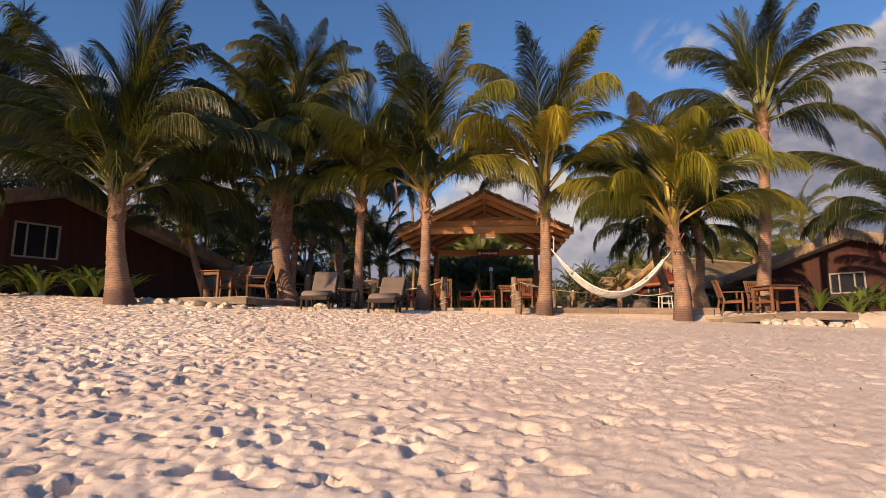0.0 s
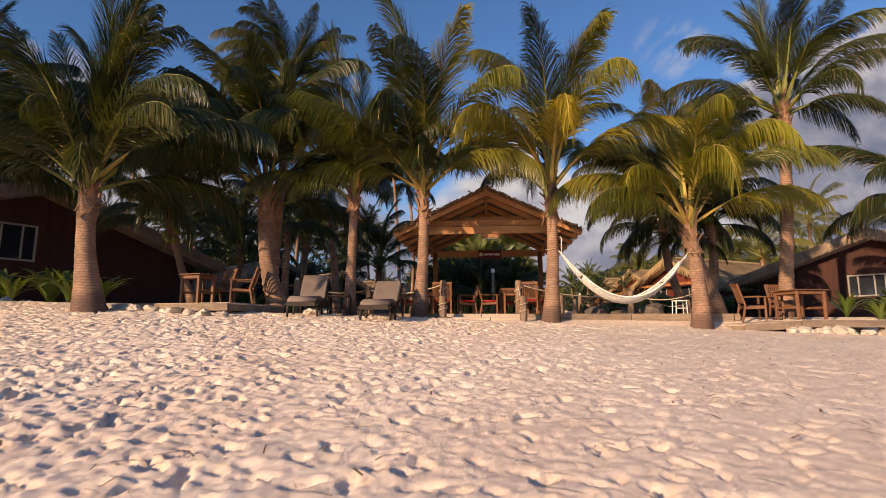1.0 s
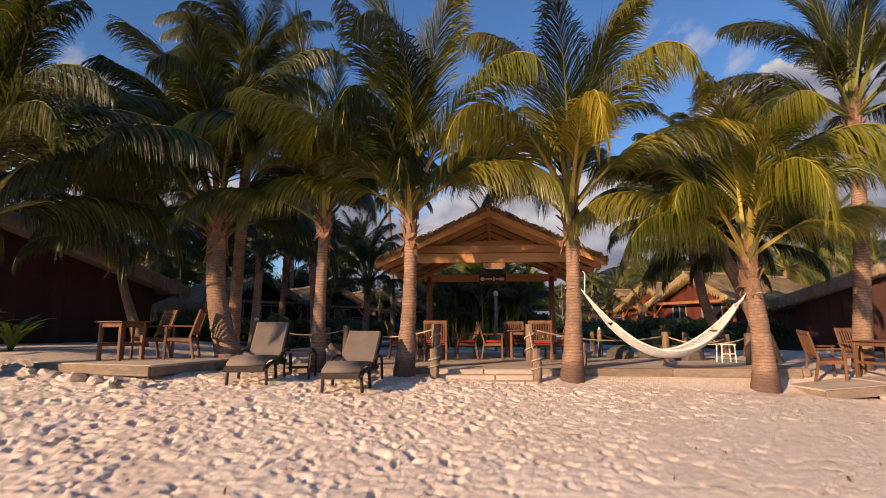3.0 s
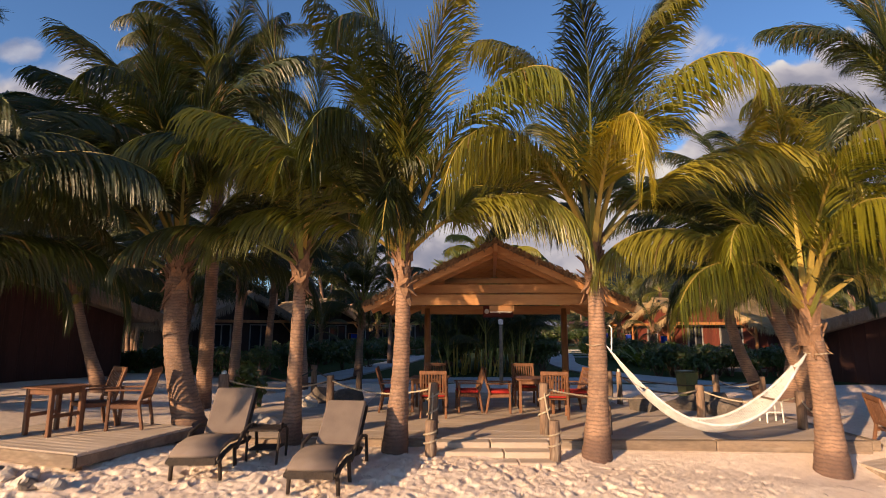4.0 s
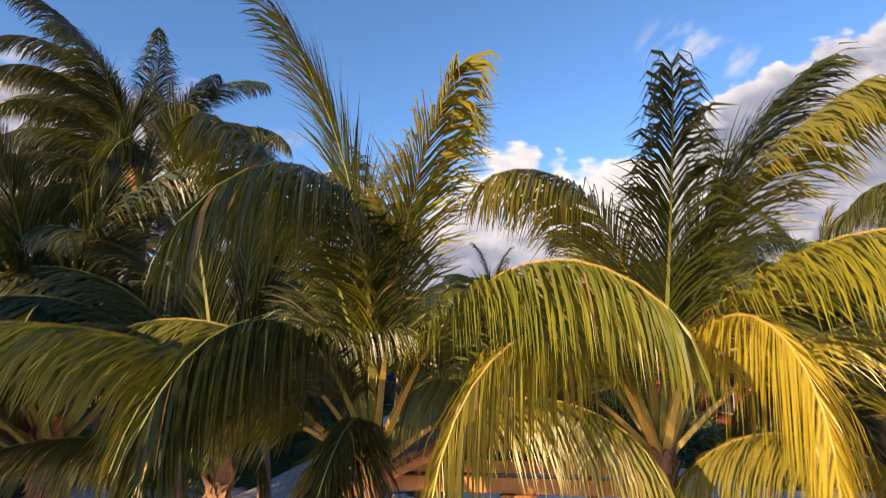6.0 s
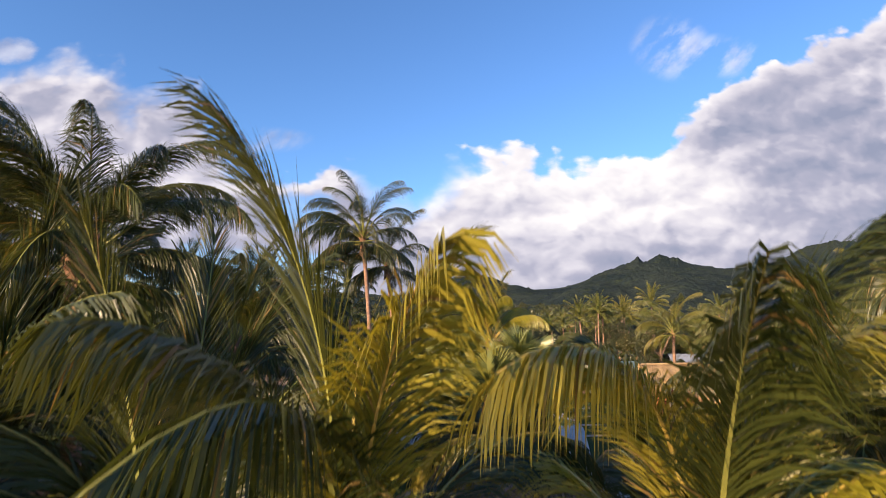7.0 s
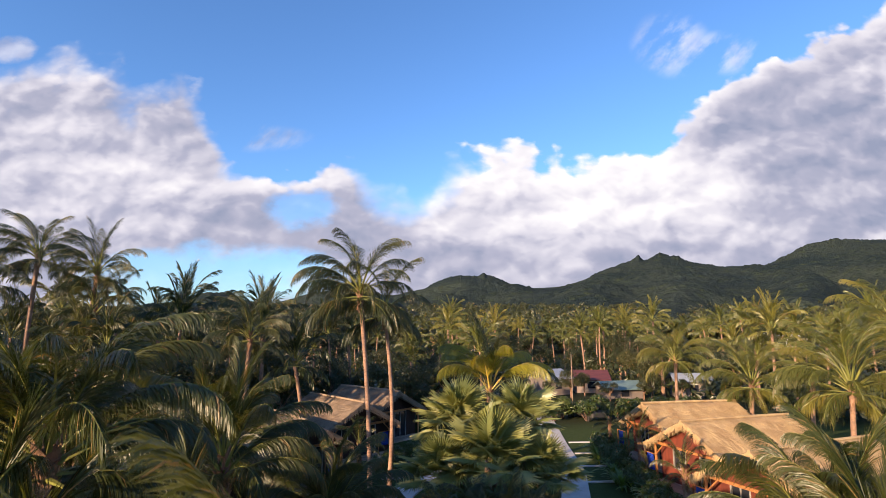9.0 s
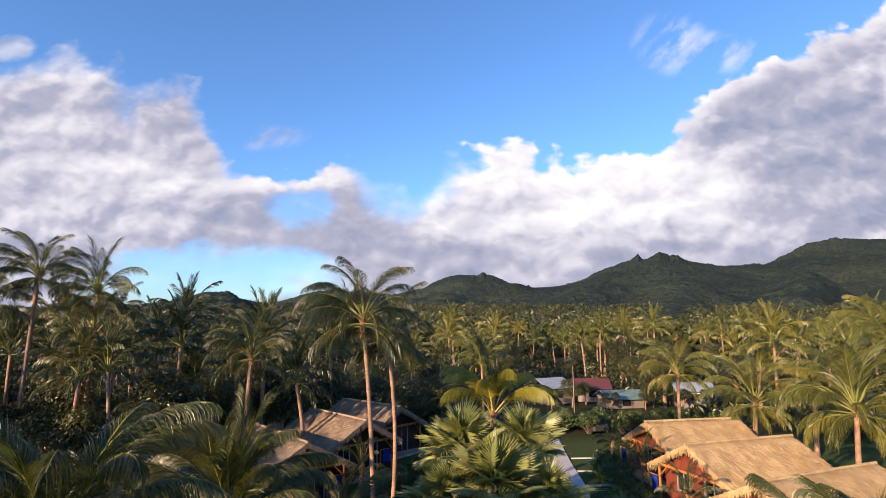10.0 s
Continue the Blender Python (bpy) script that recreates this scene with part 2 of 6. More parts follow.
M_GROUND = ground_material()
M_BARK = bark_material()
# one palm leaf in several tones, with sun and shade put into the colours
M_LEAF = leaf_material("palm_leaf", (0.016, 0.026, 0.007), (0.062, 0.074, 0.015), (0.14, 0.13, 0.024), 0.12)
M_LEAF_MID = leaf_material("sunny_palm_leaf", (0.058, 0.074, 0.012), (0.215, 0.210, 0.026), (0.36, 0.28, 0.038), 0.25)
M_LEAF_GOLD = leaf_material("golden_sunlit_palm_leaf", (0.085, 0.100, 0.014), (0.33, 0.295, 0.030), (0.46, 0.35, 0.04), 0.32)
# inland pair: the first leaf is darkened for shade, the second brightened for sun
M_LEAF_SHADED = leaf_material("palm_leaf_shaded", (0.012, 0.022, 0.008), (0.042, 0.054, 0.017), (0.12, 0.11, 0.032), 0.20)
M_LEAF_SUN = leaf_material("palm_leaf_sunlit", (0.045, 0.060, 0.014), (0.150, 0.152, 0.030), (0.26, 0.21, 0.036), 0.25)
M_FAN = leaf_material("fan_leaf", (0.12, 0.15, 0.05), (0.25, 0.27, 0.10), (0.32, 0.31, 0.10), 0.25)
M_RACHIS = material("palm_stalk", (0.46, 0.30, 0.065), (0.34, 0.27, 0.07), 2.0, 0.5, 0.05)
M_STALK = material("green_palm_stalk", (0.20, 0.19, 0.045), (0.14, 0.15, 0.035), 2.0, 0.5, 0.05)
M_SHEATH = material("palm_sheath", (0.30, 0.17, 0.10), (0.16, 0.09, 0.06), 6.0, 0.9, 0.4, stretch=(1, 1, 0.3))
M_NUT = material("coconut", (0.28, 0.20, 0.03), (0.16, 0.17, 0.03), 5.0, 0.5, 0.1)
M_WOOD = material("honey_timber", (0.55, 0.265, 0.105), (0.40, 0.175, 0.065), 3.0, 0.6, 0.15, 30.0, (0.15, 1, 1), c3=(0.22, 0.12, 0.055))
M_POST = material("varnished_pole", (0.40, 0.17, 0.06), (0.24, 0.095, 0.035), 3.0, 0.5, 0.15, 30.0, (1, 1, 0.15))
M_GREYWOOD = material("weathered_wood", (0.30, 0.22, 0.16), (0.17, 0.125, 0.095), 4.0, 0.85, 0.3, 40.0, (0.2, 1, 1), c3=(0.38, 0.31, 0.25))
M_FENCEPOST = material("weathered_post", (0.25, 0.16, 0.11), (0.12, 0.08, 0.06), 5.0, 0.85, 0.35, 40.0, (1, 1, 0.2), c3=(0.33, 0.25, 0.19))
M_TEAK = material("teak", (0.215, 0.098, 0.052), (0.13, 0.058, 0.032), 5.0, 0.6, 0.15, 40.0, (1, 1, 0.2))
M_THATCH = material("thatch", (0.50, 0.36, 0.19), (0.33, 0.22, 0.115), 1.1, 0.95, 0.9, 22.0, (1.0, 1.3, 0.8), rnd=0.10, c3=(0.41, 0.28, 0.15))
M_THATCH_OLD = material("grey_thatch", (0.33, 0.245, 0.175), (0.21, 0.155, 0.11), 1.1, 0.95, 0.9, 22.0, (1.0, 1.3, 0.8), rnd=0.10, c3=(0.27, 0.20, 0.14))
M_THATCH_DARK = material("old_thatch", (0.20, 0.12, 0.07), (0.10, 0.06, 0.035), 3.0, 0.95, 0.8, 26.0, rnd=0.1)
M_FRINGE = material("brown_straw", (0.30, 0.17, 0.085), (0.17, 0.095, 0.05), 3.0, 0.95, 0.5, 26.0, rnd=0.1)
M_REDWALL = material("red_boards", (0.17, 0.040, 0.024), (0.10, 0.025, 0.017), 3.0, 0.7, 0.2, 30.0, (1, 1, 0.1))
# two darker board colours that carry the shade on the walls
M_REDSHADE = material("shaded_red_boards", (0.062, 0.021, 0.016), (0.038, 0.014, 0.011), 3.0, 0.7, 0.2, 30.0, (1, 1, 0.1))
M_SHADEBOARD = material("shaded_boards", (0.045, 0.020, 0.015), (0.028, 0.013, 0.010), 3.0, 0.7, 0.2, 30.0, (1, 1, 0.1))
M_WHITE = material("white_paint", (0.78, 0.77, 0.74), (0.70, 0.69, 0.66), 3.0, 0.5, 0.05)
M_DULLWHITE = material("dull_white_paint", (0.30, 0.28, 0.26), (0.23, 0.21, 0.20), 3.0, 0.7, 0.1)
M_ROPE = material("rope", (0.52, 0.42, 0.31), (0.40, 0.31, 0.22), 20.0, 0.9, 0.4, 90.0)
M_ROCK = material("coral_rock", (0.60, 0.52, 0.45), (0.44, 0.37, 0.31), 4.0, 0.9, 0.5, 25.0)
M_DARKROCK = material("dark_rock", (0.17, 0.135, 0.115), (0.09, 0.075, 0.065), 4.0, 0.9, 0.5, 25.0)
M_PATH = material("concrete_path", (0.46, 0.44, 0.43), (0.38, 0.36, 0.35), 1.2, 0.9, 0.2, 25.0)


def glass_material():
    m = bpy.data.materials.new("window_glass")
    m.use_nodes = True
    p = m.node_tree.nodes["Principled BSDF"]
    p.inputs["Base Color"].default_value, p.inputs["Roughness"].default_value = (0.02, 0.022, 0.03, 1), 0.06
    return m


M_GLASS = glass_material()

# ---- mesh helpers ----


def mesh_from(name, verts, faces, mats, index=None, smooth=False):
    me = bpy.data.meshes.new(name)
    me.from_pydata([tuple(map(float, v)) for v in verts], [], faces)
    for m in mats if isinstance(mats, (list, tuple)) else [mats]:
        me.materials.append(m)
    if index is not None:
        me.polygons.foreach_set("material_index", index)
    if smooth:
        me.polygons.foreach_set("use_smooth", [True] * len(me.polygons))
    me.update()
    return me


def thing(name, m, label, category, group="", kind=""):
    """An Empty at a thing's base."""
    ob = new(name)
    ob.matrix_basis = m
    return tagged(ob, label, category, group, kind)


def child(name, data, parent, m=None, label=""):
    ob = new(name, data)
    ob.parent = parent
    if m is not None:
        ob.matrix_basis = m
    return tagged(ob, label)


def part(name, bm, mat, parent, label="", smooth=False):
    """Links a bmesh as one mesh object under a thing or a part (top-level with parent None)."""
    me = bpy.data.meshes.new(name)
    bm.normal_update()
    bm.to_mesh(me)
    bm.free()
    me.materials.append(mat)
    if smooth:
        me.polygons.foreach_set("use_smooth", [True] * len(me.polygons))
    ob = new(name, me)
    if parent:
        ob.parent = parent
    return tagged(ob, label)


def add_box(bm, centre, size, m=None, bevel=0.0):
    mat = Matrix.Translation(centre) @ (m or Matrix()) @ Matrix.Diagonal((*size, 1))
    r = bmesh.ops.create_cube(bm, size=1.0, matrix=mat)
    if bevel:
        es = list({e for v in r["verts"] for e in v.link_edges})
        bmesh.ops.bevel(bm, geom=es, offset=bevel, segments=1, affect="EDGES")
    return bm


def box(centre, size, bevel=0.008, m=None):
    return add_box(bmesh.new(), centre, size, m, bevel)


def add_beam(bm, a, b, w, h, bevel=0.0):
    """A bar from a to b, w wide and h high (h lies in the upright plane where it can)."""
    a, b = Vector(a), Vector(b)
    d = b - a
    x = d.normalized()
    up = Vector((0, 0, 1)) if abs(x.z) < 0.95 else Vector((0, 1, 0))
    y = up.cross(x).normalized()
    z = x.cross(y)
    m = Matrix((x, y, z)).transposed().to_4x4()
    return add_box(bm, (a + b) / 2, (d.length, w, h), m, bevel)


def beam(a, b, w, h, bevel=0.008):
    return add_beam(bmesh.new(), a, b, w, h, bevel)


def add_tube(bm, pts, radii, sides=8, cap=True):
    """A round bar along points."""
    pts = [Vector(p) for p in pts]
    rings = []
    for i, p in enumerate(pts):
        t = (pts[min(i + 1, len(pts) - 1)] - pts[max(i - 1, 0)]).normalized()
        up = Vector((0, 0, 1)) if abs(t.z) < 0.9 else Vector((1, 0, 0))
        a = up.cross(t).normalized()
        b = t.cross(a)
        r = radii[i] if isinstance(radii, (list, tuple)) else radii
        rings.append([bm.verts.new(p + r * (math.cos(k * math.tau / sides) * a + math.sin(k * math.tau / sides) * b)) for k in range(sides)])
    for q, r in zip(rings, rings[1:]):
        for k in range(sides):
            bm.faces.new((q[k], q[(k + 1) % sides], r[(k + 1) % sides], r[k]))
    if cap:
        bm.faces.new(rings[0][::-1]), bm.faces.new(rings[-1])
    return bm


def tube(pts, radii, sides=8):
    return add_tube(bmesh.new(), pts, radii, sides)


# ---- ground ----
def smooth01(a, lo, hi):
    t = np.clip((a - lo) / (hi - lo), 0, 1)
    return t * t * (3 - 2 * t)


def base_height(x, y):
    """Beach slope up to the yard, which is nearly level."""
    slope = np.where(y < -3.6, (y + 3.6) * 0.113, 0.0)
    slope = np.where(y < -40, -36.4 * 0.113, slope)
    yard = smooth01(y, -3.2, -1.2)
    tilt = (-0.03 - (0.012 + 0.024 * smooth01(y, -9.0, -4.0)) * np.clip(x, -12, 14)) * (1 - yard)
    bank = 0.38 * smooth01(-x, 5.5, 9.0) * smooth01(y, -3.6, -1.6) * (1 - smooth01(y, 6.0, 12.0))
    return (-0.14 + slope + tilt) * (1 - yard) + yard * -0.07 + bank


def value_noise(x, y, cell, seed):
    r = np.random.RandomState(seed).rand(256, 256)
    gx, gy = x / cell, y / cell
    ix, iy = np.floor(gx).astype(int), np.floor(gy).astype(int)
    fx, fy = gx - ix, gy - iy
    fx, fy = fx * fx * (3 - 2 * fx), fy * fy * (3 - 2 * fy)
    g = lambda i, j: r[(ix + i) % 256, (iy + j) % 256]
    return (g(0, 0) * (1 - fx) + g(1, 0) * fx) * (1 - fy) + (g(0, 1) * (1 - fx) + g(1, 1) * fx) * fy - 0.5


def build_ground():
    fine = 0.026
    xs = np.concatenate([[-2500, -900, -300, -120, -60, -35, -25, -19, -16, -14], np.arange(-12.6, 12.6, fine), [14, 16, 19, 25, 35, 60, 120, 300, 900, 2500]])
    ys = np.concatenate([[-2500, -700, -200, -80, -45, -30, -22, -18.5], np.arange(-15.6, -2.2, fine), np.arange(-2.1, 8, 0.25), np.arange(9, 60, 3.0), [80, 120, 300, 900, 2500]])
    x, y = np.meshgrid(xs, ys)
    z = base_height(x, y)
    amp = smooth01(y, -15.5, -14.6) * (1 - smooth01(y, -2.9, -2.0)) * smooth01(x, -15, -12) * (1 - smooth01(x, 12, 15))
    trod = (0.66 + 0.8 * np.clip(value_noise(x, y, 3.5, 5) + 0.35, 0, 1)) * (1 - 0.72 * smooth01(x - 0.25 * (y + 8), 0.0, 5.0)) * (1.45 - 0.45 * smooth01(x - 0.25 * (y + 8), -5.0, 0.5))
    relief = 0.022 * value_noise(x, y, 0.7, 1) + 0.016 * value_noise(x * 0.6, y, 0.17, 2) + 0.018 * value_noise(x * 0.7 + y * 0.3, y, 0.085, 3) + 0.013 * value_noise(x, y, 0.05, 4)
    ragged = value_noise(x, y, 0.05, 11) + 0.8 * value_noise(x, y, 0.11, 12)
    rng = np.random.RandomState(7)
    # footprints: oval pits with a raised rim, loose trails and strays
    pits = []
    for k in range(36):
        px, py, a = rng.uniform(-14, 14), rng.uniform(-17, -4), rng.uniform(0, math.tau)
        for s in range(26):
            side = 0.11 * (1 if s % 2 else -1)
            pits.append((px - math.sin(a) * side, py + math.cos(a) * side, a))
            px, py, a = px + 0.62 * math.cos(a), py + 0.62 * math.sin(a), a + rng.normal(0, 0.12)
    for k in range(8200):
        pits.append((rng.uniform(-14.5, 14.5), rng.uniform(-15.4, -3), rng.uniform(0, math.tau)))
    x0, y0 = -12.6, -15.6
    i0, j0 = 10, 8
    for px, py, a in pits:
        ci, cj = int((px - x0) / fine) + i0, int((py - y0) / fine) + j0
        if ci < 12 or cj < 12 or ci > len(xs) - 20 or py > -2.8 or cj > 500:
            continue
        w = 8
        sl = (slice(cj - w, cj + w + 1), slice(ci - w, ci + w + 1))
        dx, dy = x[sl] - px, y[sl] - py
        p, q = dx * math.cos(a) + dy * math.sin(a), -dx * math.sin(a) + dy * math.cos(a)
        size = rng.uniform(0.34, 0.95)
        r = np.sqrt((p / (0.105 * size)) ** 2 + (q / (0.055 * size)) ** 2)
        r = r * (1 + 0.75 * ragged[sl])
        relief[sl] += (-0.047 * np.exp(-r ** 6) + 0.008 * np.exp(-((r - 1.4) / 0.35) ** 2)) * rng.uniform(0.6, 1.45) * size
    relief += 0.018 * np.abs(value_noise(x + 0.4 * y, y * 1.3, 0.21, 13)) + 0.018 * np.abs(value_noise(x, y * 1.5, 0.09, 14)) + 0.014 * value_noise(x, y, 0.045, 15)
    z = z + amp * relief * trod
    z = z + 0.05 * value_noise(x, y, 1.3, 9) * smooth01(y, -1.0, 0.5) * (1 - smooth01(y, 8, 12))
    v = np.stack([x, y, z], -1).reshape(-1, 3)
    nx, ny = len(xs), len(ys)
    idx = np.arange(nx * ny).reshape(ny, nx)
    f = np.stack([idx[:-1, :-1], idx[:-1, 1:], idx[1:, 1:], idx[1:, :-1]], -1).reshape(-1, 4)
    me = bpy.data.meshes.new("ground")
    me.vertices.add(len(v)), me.loops.add(f.size), me.polygons.add(len(f))
    me.vertices.foreach_set("co", v.ravel())
    me.loops.foreach_set("vertex_index", f.ravel().astype(np.int32))
    me.polygons.foreach_set("loop_start", np.arange(0, f.size, 4, dtype=np.int32))
    me.polygons.foreach_set("use_smooth", np.ones(len(f), dtype=bool))
    me.update(calc_edges=True)
    me.materials.append(M_GROUND)
    tagged(new("ground", me), "pinkish coral sand beach full of footprints, lawn behind", "ground", kind="structure")


build_ground()


def gz(x, y):
    return float(base_height(np.array(float(x)), np.array(float(y))))


# ---- mountains ----
def mountain_material():
    m = bpy.data.materials.new("forested_slope")
    m.use_nodes = True
    n = Nodes(m.node_tree)
    vec = n.add("ShaderNodeTexCoord").outputs["Object"]
    a, b, c = n.noise(vec, 0.004, 6.0, 0.6), n.noise(vec, 0.03, 6.0, 0.7), n.noise(vec, 0.11, 4.0, 0.7)
    col = n.mix(n.step(a, 0.38, 0.62), (0.021, 0.032, 0.033, 1), (0.038, 0.050, 0.042, 1))
    col = n.mix(n.math("MULTIPLY", n.step(b, 0.5, 0.68), 0.8), col, (0.052, 0.066, 0.030, 1))
    col = n.mix(n.math("MULTIPLY", n.step(c, 0.52, 0.36), 0.7), col, (0.010, 0.017, 0.012, 1))
    p = n.add("ShaderNodeBsdfPrincipled", Base_Color=col, Roughness=0.95)
    p.inputs["Specular IOR Level"].default_value = 0.05
    bn = n.add("ShaderNodeBump", Strength=1.0, Distance=9.0, Height=n.math("ADD", b, c))
    n.put(p.inputs["Normal"], bn.outputs[0])
    o = n.add("ShaderNodeOutputMaterial")
    n.put(o.inputs[0], p.outputs[0])
    return m


M_MOUNTAIN = mountain_material()


def build_mountains():
    """A range of ridges; its crest follows the skyline by bearing, spurs run down towards the coast."""
    bearing = np.array([-1.6, -.902, -.775, -.593, -.519, -.498, -.439, -.407, -.391, -.374, -.336, -.31, -.273, -.235, -.198, -.101, -.047, -.015, .006, .033, .071, .082, .088, .114,
                        .152, .166, .191, .216, .274, .293, .364, .379, .389, .397, .421, .44, .456, .477, .542, .602, .623, .663, .703, .758, .854, 1.6])
    crest = np.array([.03, .036, .041, .044, .051, .06, .068, .07, .062, .048, .046, .049, .06, .07, .072, .055, .065, .086, .094, .099, .098, .105, .1, .092,
                      .073, .079, .065, .075, .089, .103, .126, .138, .127, .129, .143, .136, .135, .124, .114, .119, .117, .135, .156, .169, .166, .10])
    nu, nr = 1500, 150
    us = np.linspace(-1.25, 1.25, nu)
    h = np.interp(us, bearing, crest)
    h = h + 0.0016 * value_noise(us * 100, us * 0, 0.9, 21) + 0.0022 * value_noise(us * 100, us * 0, 0.27, 22)
    rs = np.concatenate([np.linspace(260, 1900, nr - 10), np.linspace(1950, 2900, 10)])
    U, R = np.meshgrid(us, rs)
    t = np.clip((R - 260) / 1640, 0, 1)
    broad = np.convolve(np.pad(h, 60, "edge"), np.hanning(121) / np.hanning(121).sum(), "valid")
    H = broad + (h - broad) * smooth01(t, 0.90, 1.0)
    spur = value_noise(U * 9 + value_noise(U * 3, R / 500, 1, 31), R / 900, 1.0, 32)
    z = 1900 * H * (t ** 1.5) * (1 + spur * 1.6 * (1 - t)) + (26 * value_noise(U * R / 110, R / 110, 1, 33) + 9 * value_noise(U * R / 38, R / 38, 1, 34) + 5 * value_noise(U * R / 13, R / 13, 1, 35)) * np.clip(t * 6, 0, 1) * (1 - 0.9 * smooth01(t, 0.80, 0.97))
    z = np.where(R > 1900, 1900 * H * (1 - (R - 1900) / 1000 * 0.9), z) - 1.5
    v = np.stack([U * R, R, z], -1).reshape(-1, 3)
    idx = np.arange(nu * nr).reshape(nr, nu)
    f = np.stack([idx[:-1, :-1], idx[:-1, 1:], idx[1:, 1:], idx[1:, :-1]], -1).reshape(-1, 4)
    me = mesh_from("mountain_range", v, f.tolist(), M_MOUNTAIN, smooth=True)
    tagged(new("mountain_range", me), "dark green forested volcanic mountain range under clouds", "mountain", kind="structure")


build_mountains()

# ---- palms ----


def frond_mesh(length, elev, droop, leaf=0.75, n=100, hang=0.6, seed=0, width=0.042, mat=None, bow=0.0, steps=14, stalk=None):
    """A coconut frond growing along +x from its origin: arching stalk with two combs of narrow leaflets that hang."""
    rng = random.Random(seed)
    pts, tans, p = [], [], Vector((0, 0, 0))
    for i in range(steps + 1):
        s = i / steps
        e = radians(elev - droop * 1.06 * s ** 1.85)
        turn = radians(bow) * s * s
        t = Vector((math.cos(e) * math.cos(turn), math.cos(e) * math.sin(turn), math.sin(e)))
        pts.append(p.copy()), tans.append(t)
        p = p + t * (length / steps)
    verts, faces, idx = [], [], []
    rings = []
    for i, (q, t) in enumerate(zip(pts, tans)):
        s = i / steps
        r = 0.050 * (1 - s) ** 2.6 + 0.006 + 0.008 * (1 - s)
        a = Vector((-t.y, t.x, 0)).normalized()
        b = t.cross(a)
        rings.append(len(verts))
        for k in range(4):
            an = k * math.tau / 4 + math.tau / 8
            verts.append(q + r * (math.cos(an) * a * 1.3 + math.sin(an) * b * 0.8))
    for q, r in zip(rings, rings[1:]):
        for k in range(4):
            faces.append((q + k, q + (k + 1) % 4, r + (k + 1) % 4, r + k)), idx.append(1)
    for i in range(n):
        s = 0.23 + 0.77 * (i + 0.5) / n
        j = min(int(s * steps), steps - 1)
        f = s * steps - j
        q, t = pts[j].lerp(pts[j + 1], f), tans[j].lerp(tans[j + 1], f).normalized()
        lat = Vector((-t.y, t.x, 0)).normalized()
        up = t.cross(lat)
        ll = leaf * (0.5 + 0.5 * math.sin(math.pi * min(1, (s - 0.16) * 1.2) ** 0.8)) * rng.uniform(0.86, 1.08)
        for sg in (1, -1):
            if rng.random() < 0.06:
                continue
            rise = max(0.0, t.z)
            d = (lat * sg * (0.8 - 0.35 * s) + t * (0.5 + 0.8 * s + 0.8 * rise + rng.uniform(-0.14, 0.14)) + up * rng.uniform(-0.18, 0.28)).normalized()
            w = width * rng.uniform(0.7, 1.15)
            base = len(verts)
            pos = q.copy()
            turn = rng.uniform(-0.8, 0.8)
            side = t * math.cos(turn) + t.cross(d).normalized() * math.sin(turn)
            h = hang * rng.uniform(0.62, 1.25) * (1 - 0.88 * rise)
            for k, wf in enumerate((0.7, 1.0, 0.7)):
                verts.append(pos + side * w * wf * 0.5), verts.append(pos - side * w * wf * 0.5)
                seg = ll * (0.30, 0.36, 0.34)[k]
                d = (d + Vector((0, 0, -1)) * h * (0.22, 0.55, 0.95)[k]).normalized()
                pos = pos + d * seg
            verts.append(pos)
            faces += [(base, base + 1, base + 3, base + 2), (base + 2, base + 3, base + 5, base + 4), (base + 4, base + 5, base + 6)]
            idx += [0, 0, 0]
    return mesh_from("frond", verts, faces, [mat or M_LEAF, stalk or M_RACHIS], idx)


# shared fronds by posture: initial rise, bend, length
POSTURES = [(84, 25, 4.7), (74, 62, 4.9), (60, 92, 4.8), (44, 108, 4.4), (30, 105, 4.0), (0, 80, 3.4)]
POOL = {q: [[frond_mesh(l, e + random.uniform(-5, 5), d + random.uniform(-12, 18), ll, n, hang, 100 * i + k, w, m, random.uniform(-25, 25), 14, st)
             for k in range(4)] for i, (e, d, l) in enumerate(POSTURES)]
        for q, ll, n, w, hang, m, st in (("near", 1.1, 190, 0.034, 1.6, M_LEAF, M_STALK), ("mid", 1.15, 105, 0.032, 1.5, M_LEAF_SHADED, M_STALK), ("sun", 1.15, 105, 0.032, 1.5, M_LEAF_SUN, M_STALK))}


def trunk_mesh(height, lean, r0, r1, seed, rings=None):
    """Ringed, tapering, curved trunk with a swollen foot."""
    rng = random.Random(seed)
    n = rings or int(height / 0.07)
    sides = 14
    verts, faces = [], []
    for i in range(n + 1):
        s = i / n
        z = height * s - 0.25 * (i == 0)
        c = Vector((lean[0] * s ** 1.25 + lean[2] * math.sin(math.pi * s), lean[1] * s ** 1.25, z))
        r = r1 + (r0 - r1) * (1 - s) ** 3.4 + rng.uniform(0.0, 0.010) * (1 - 0.4 * s)
        for k in range(sides):
            a = k * math.tau / sides
            verts.append(c + Vector((math.cos(a), math.sin(a), 0)) * r * (1 + rng.uniform(-0.03, 0.03)))
    for i in range(n):
        for k in range(sides):
            a, b = i * sides + k, i * sides + (k + 1) % sides
            faces.append((a, b, b + sides, a + sides))
    faces.append(tuple(range(n * sides, (n + 1) * sides)))
    return mesh_from("trunk", verts, faces, M_BARK, smooth=True)


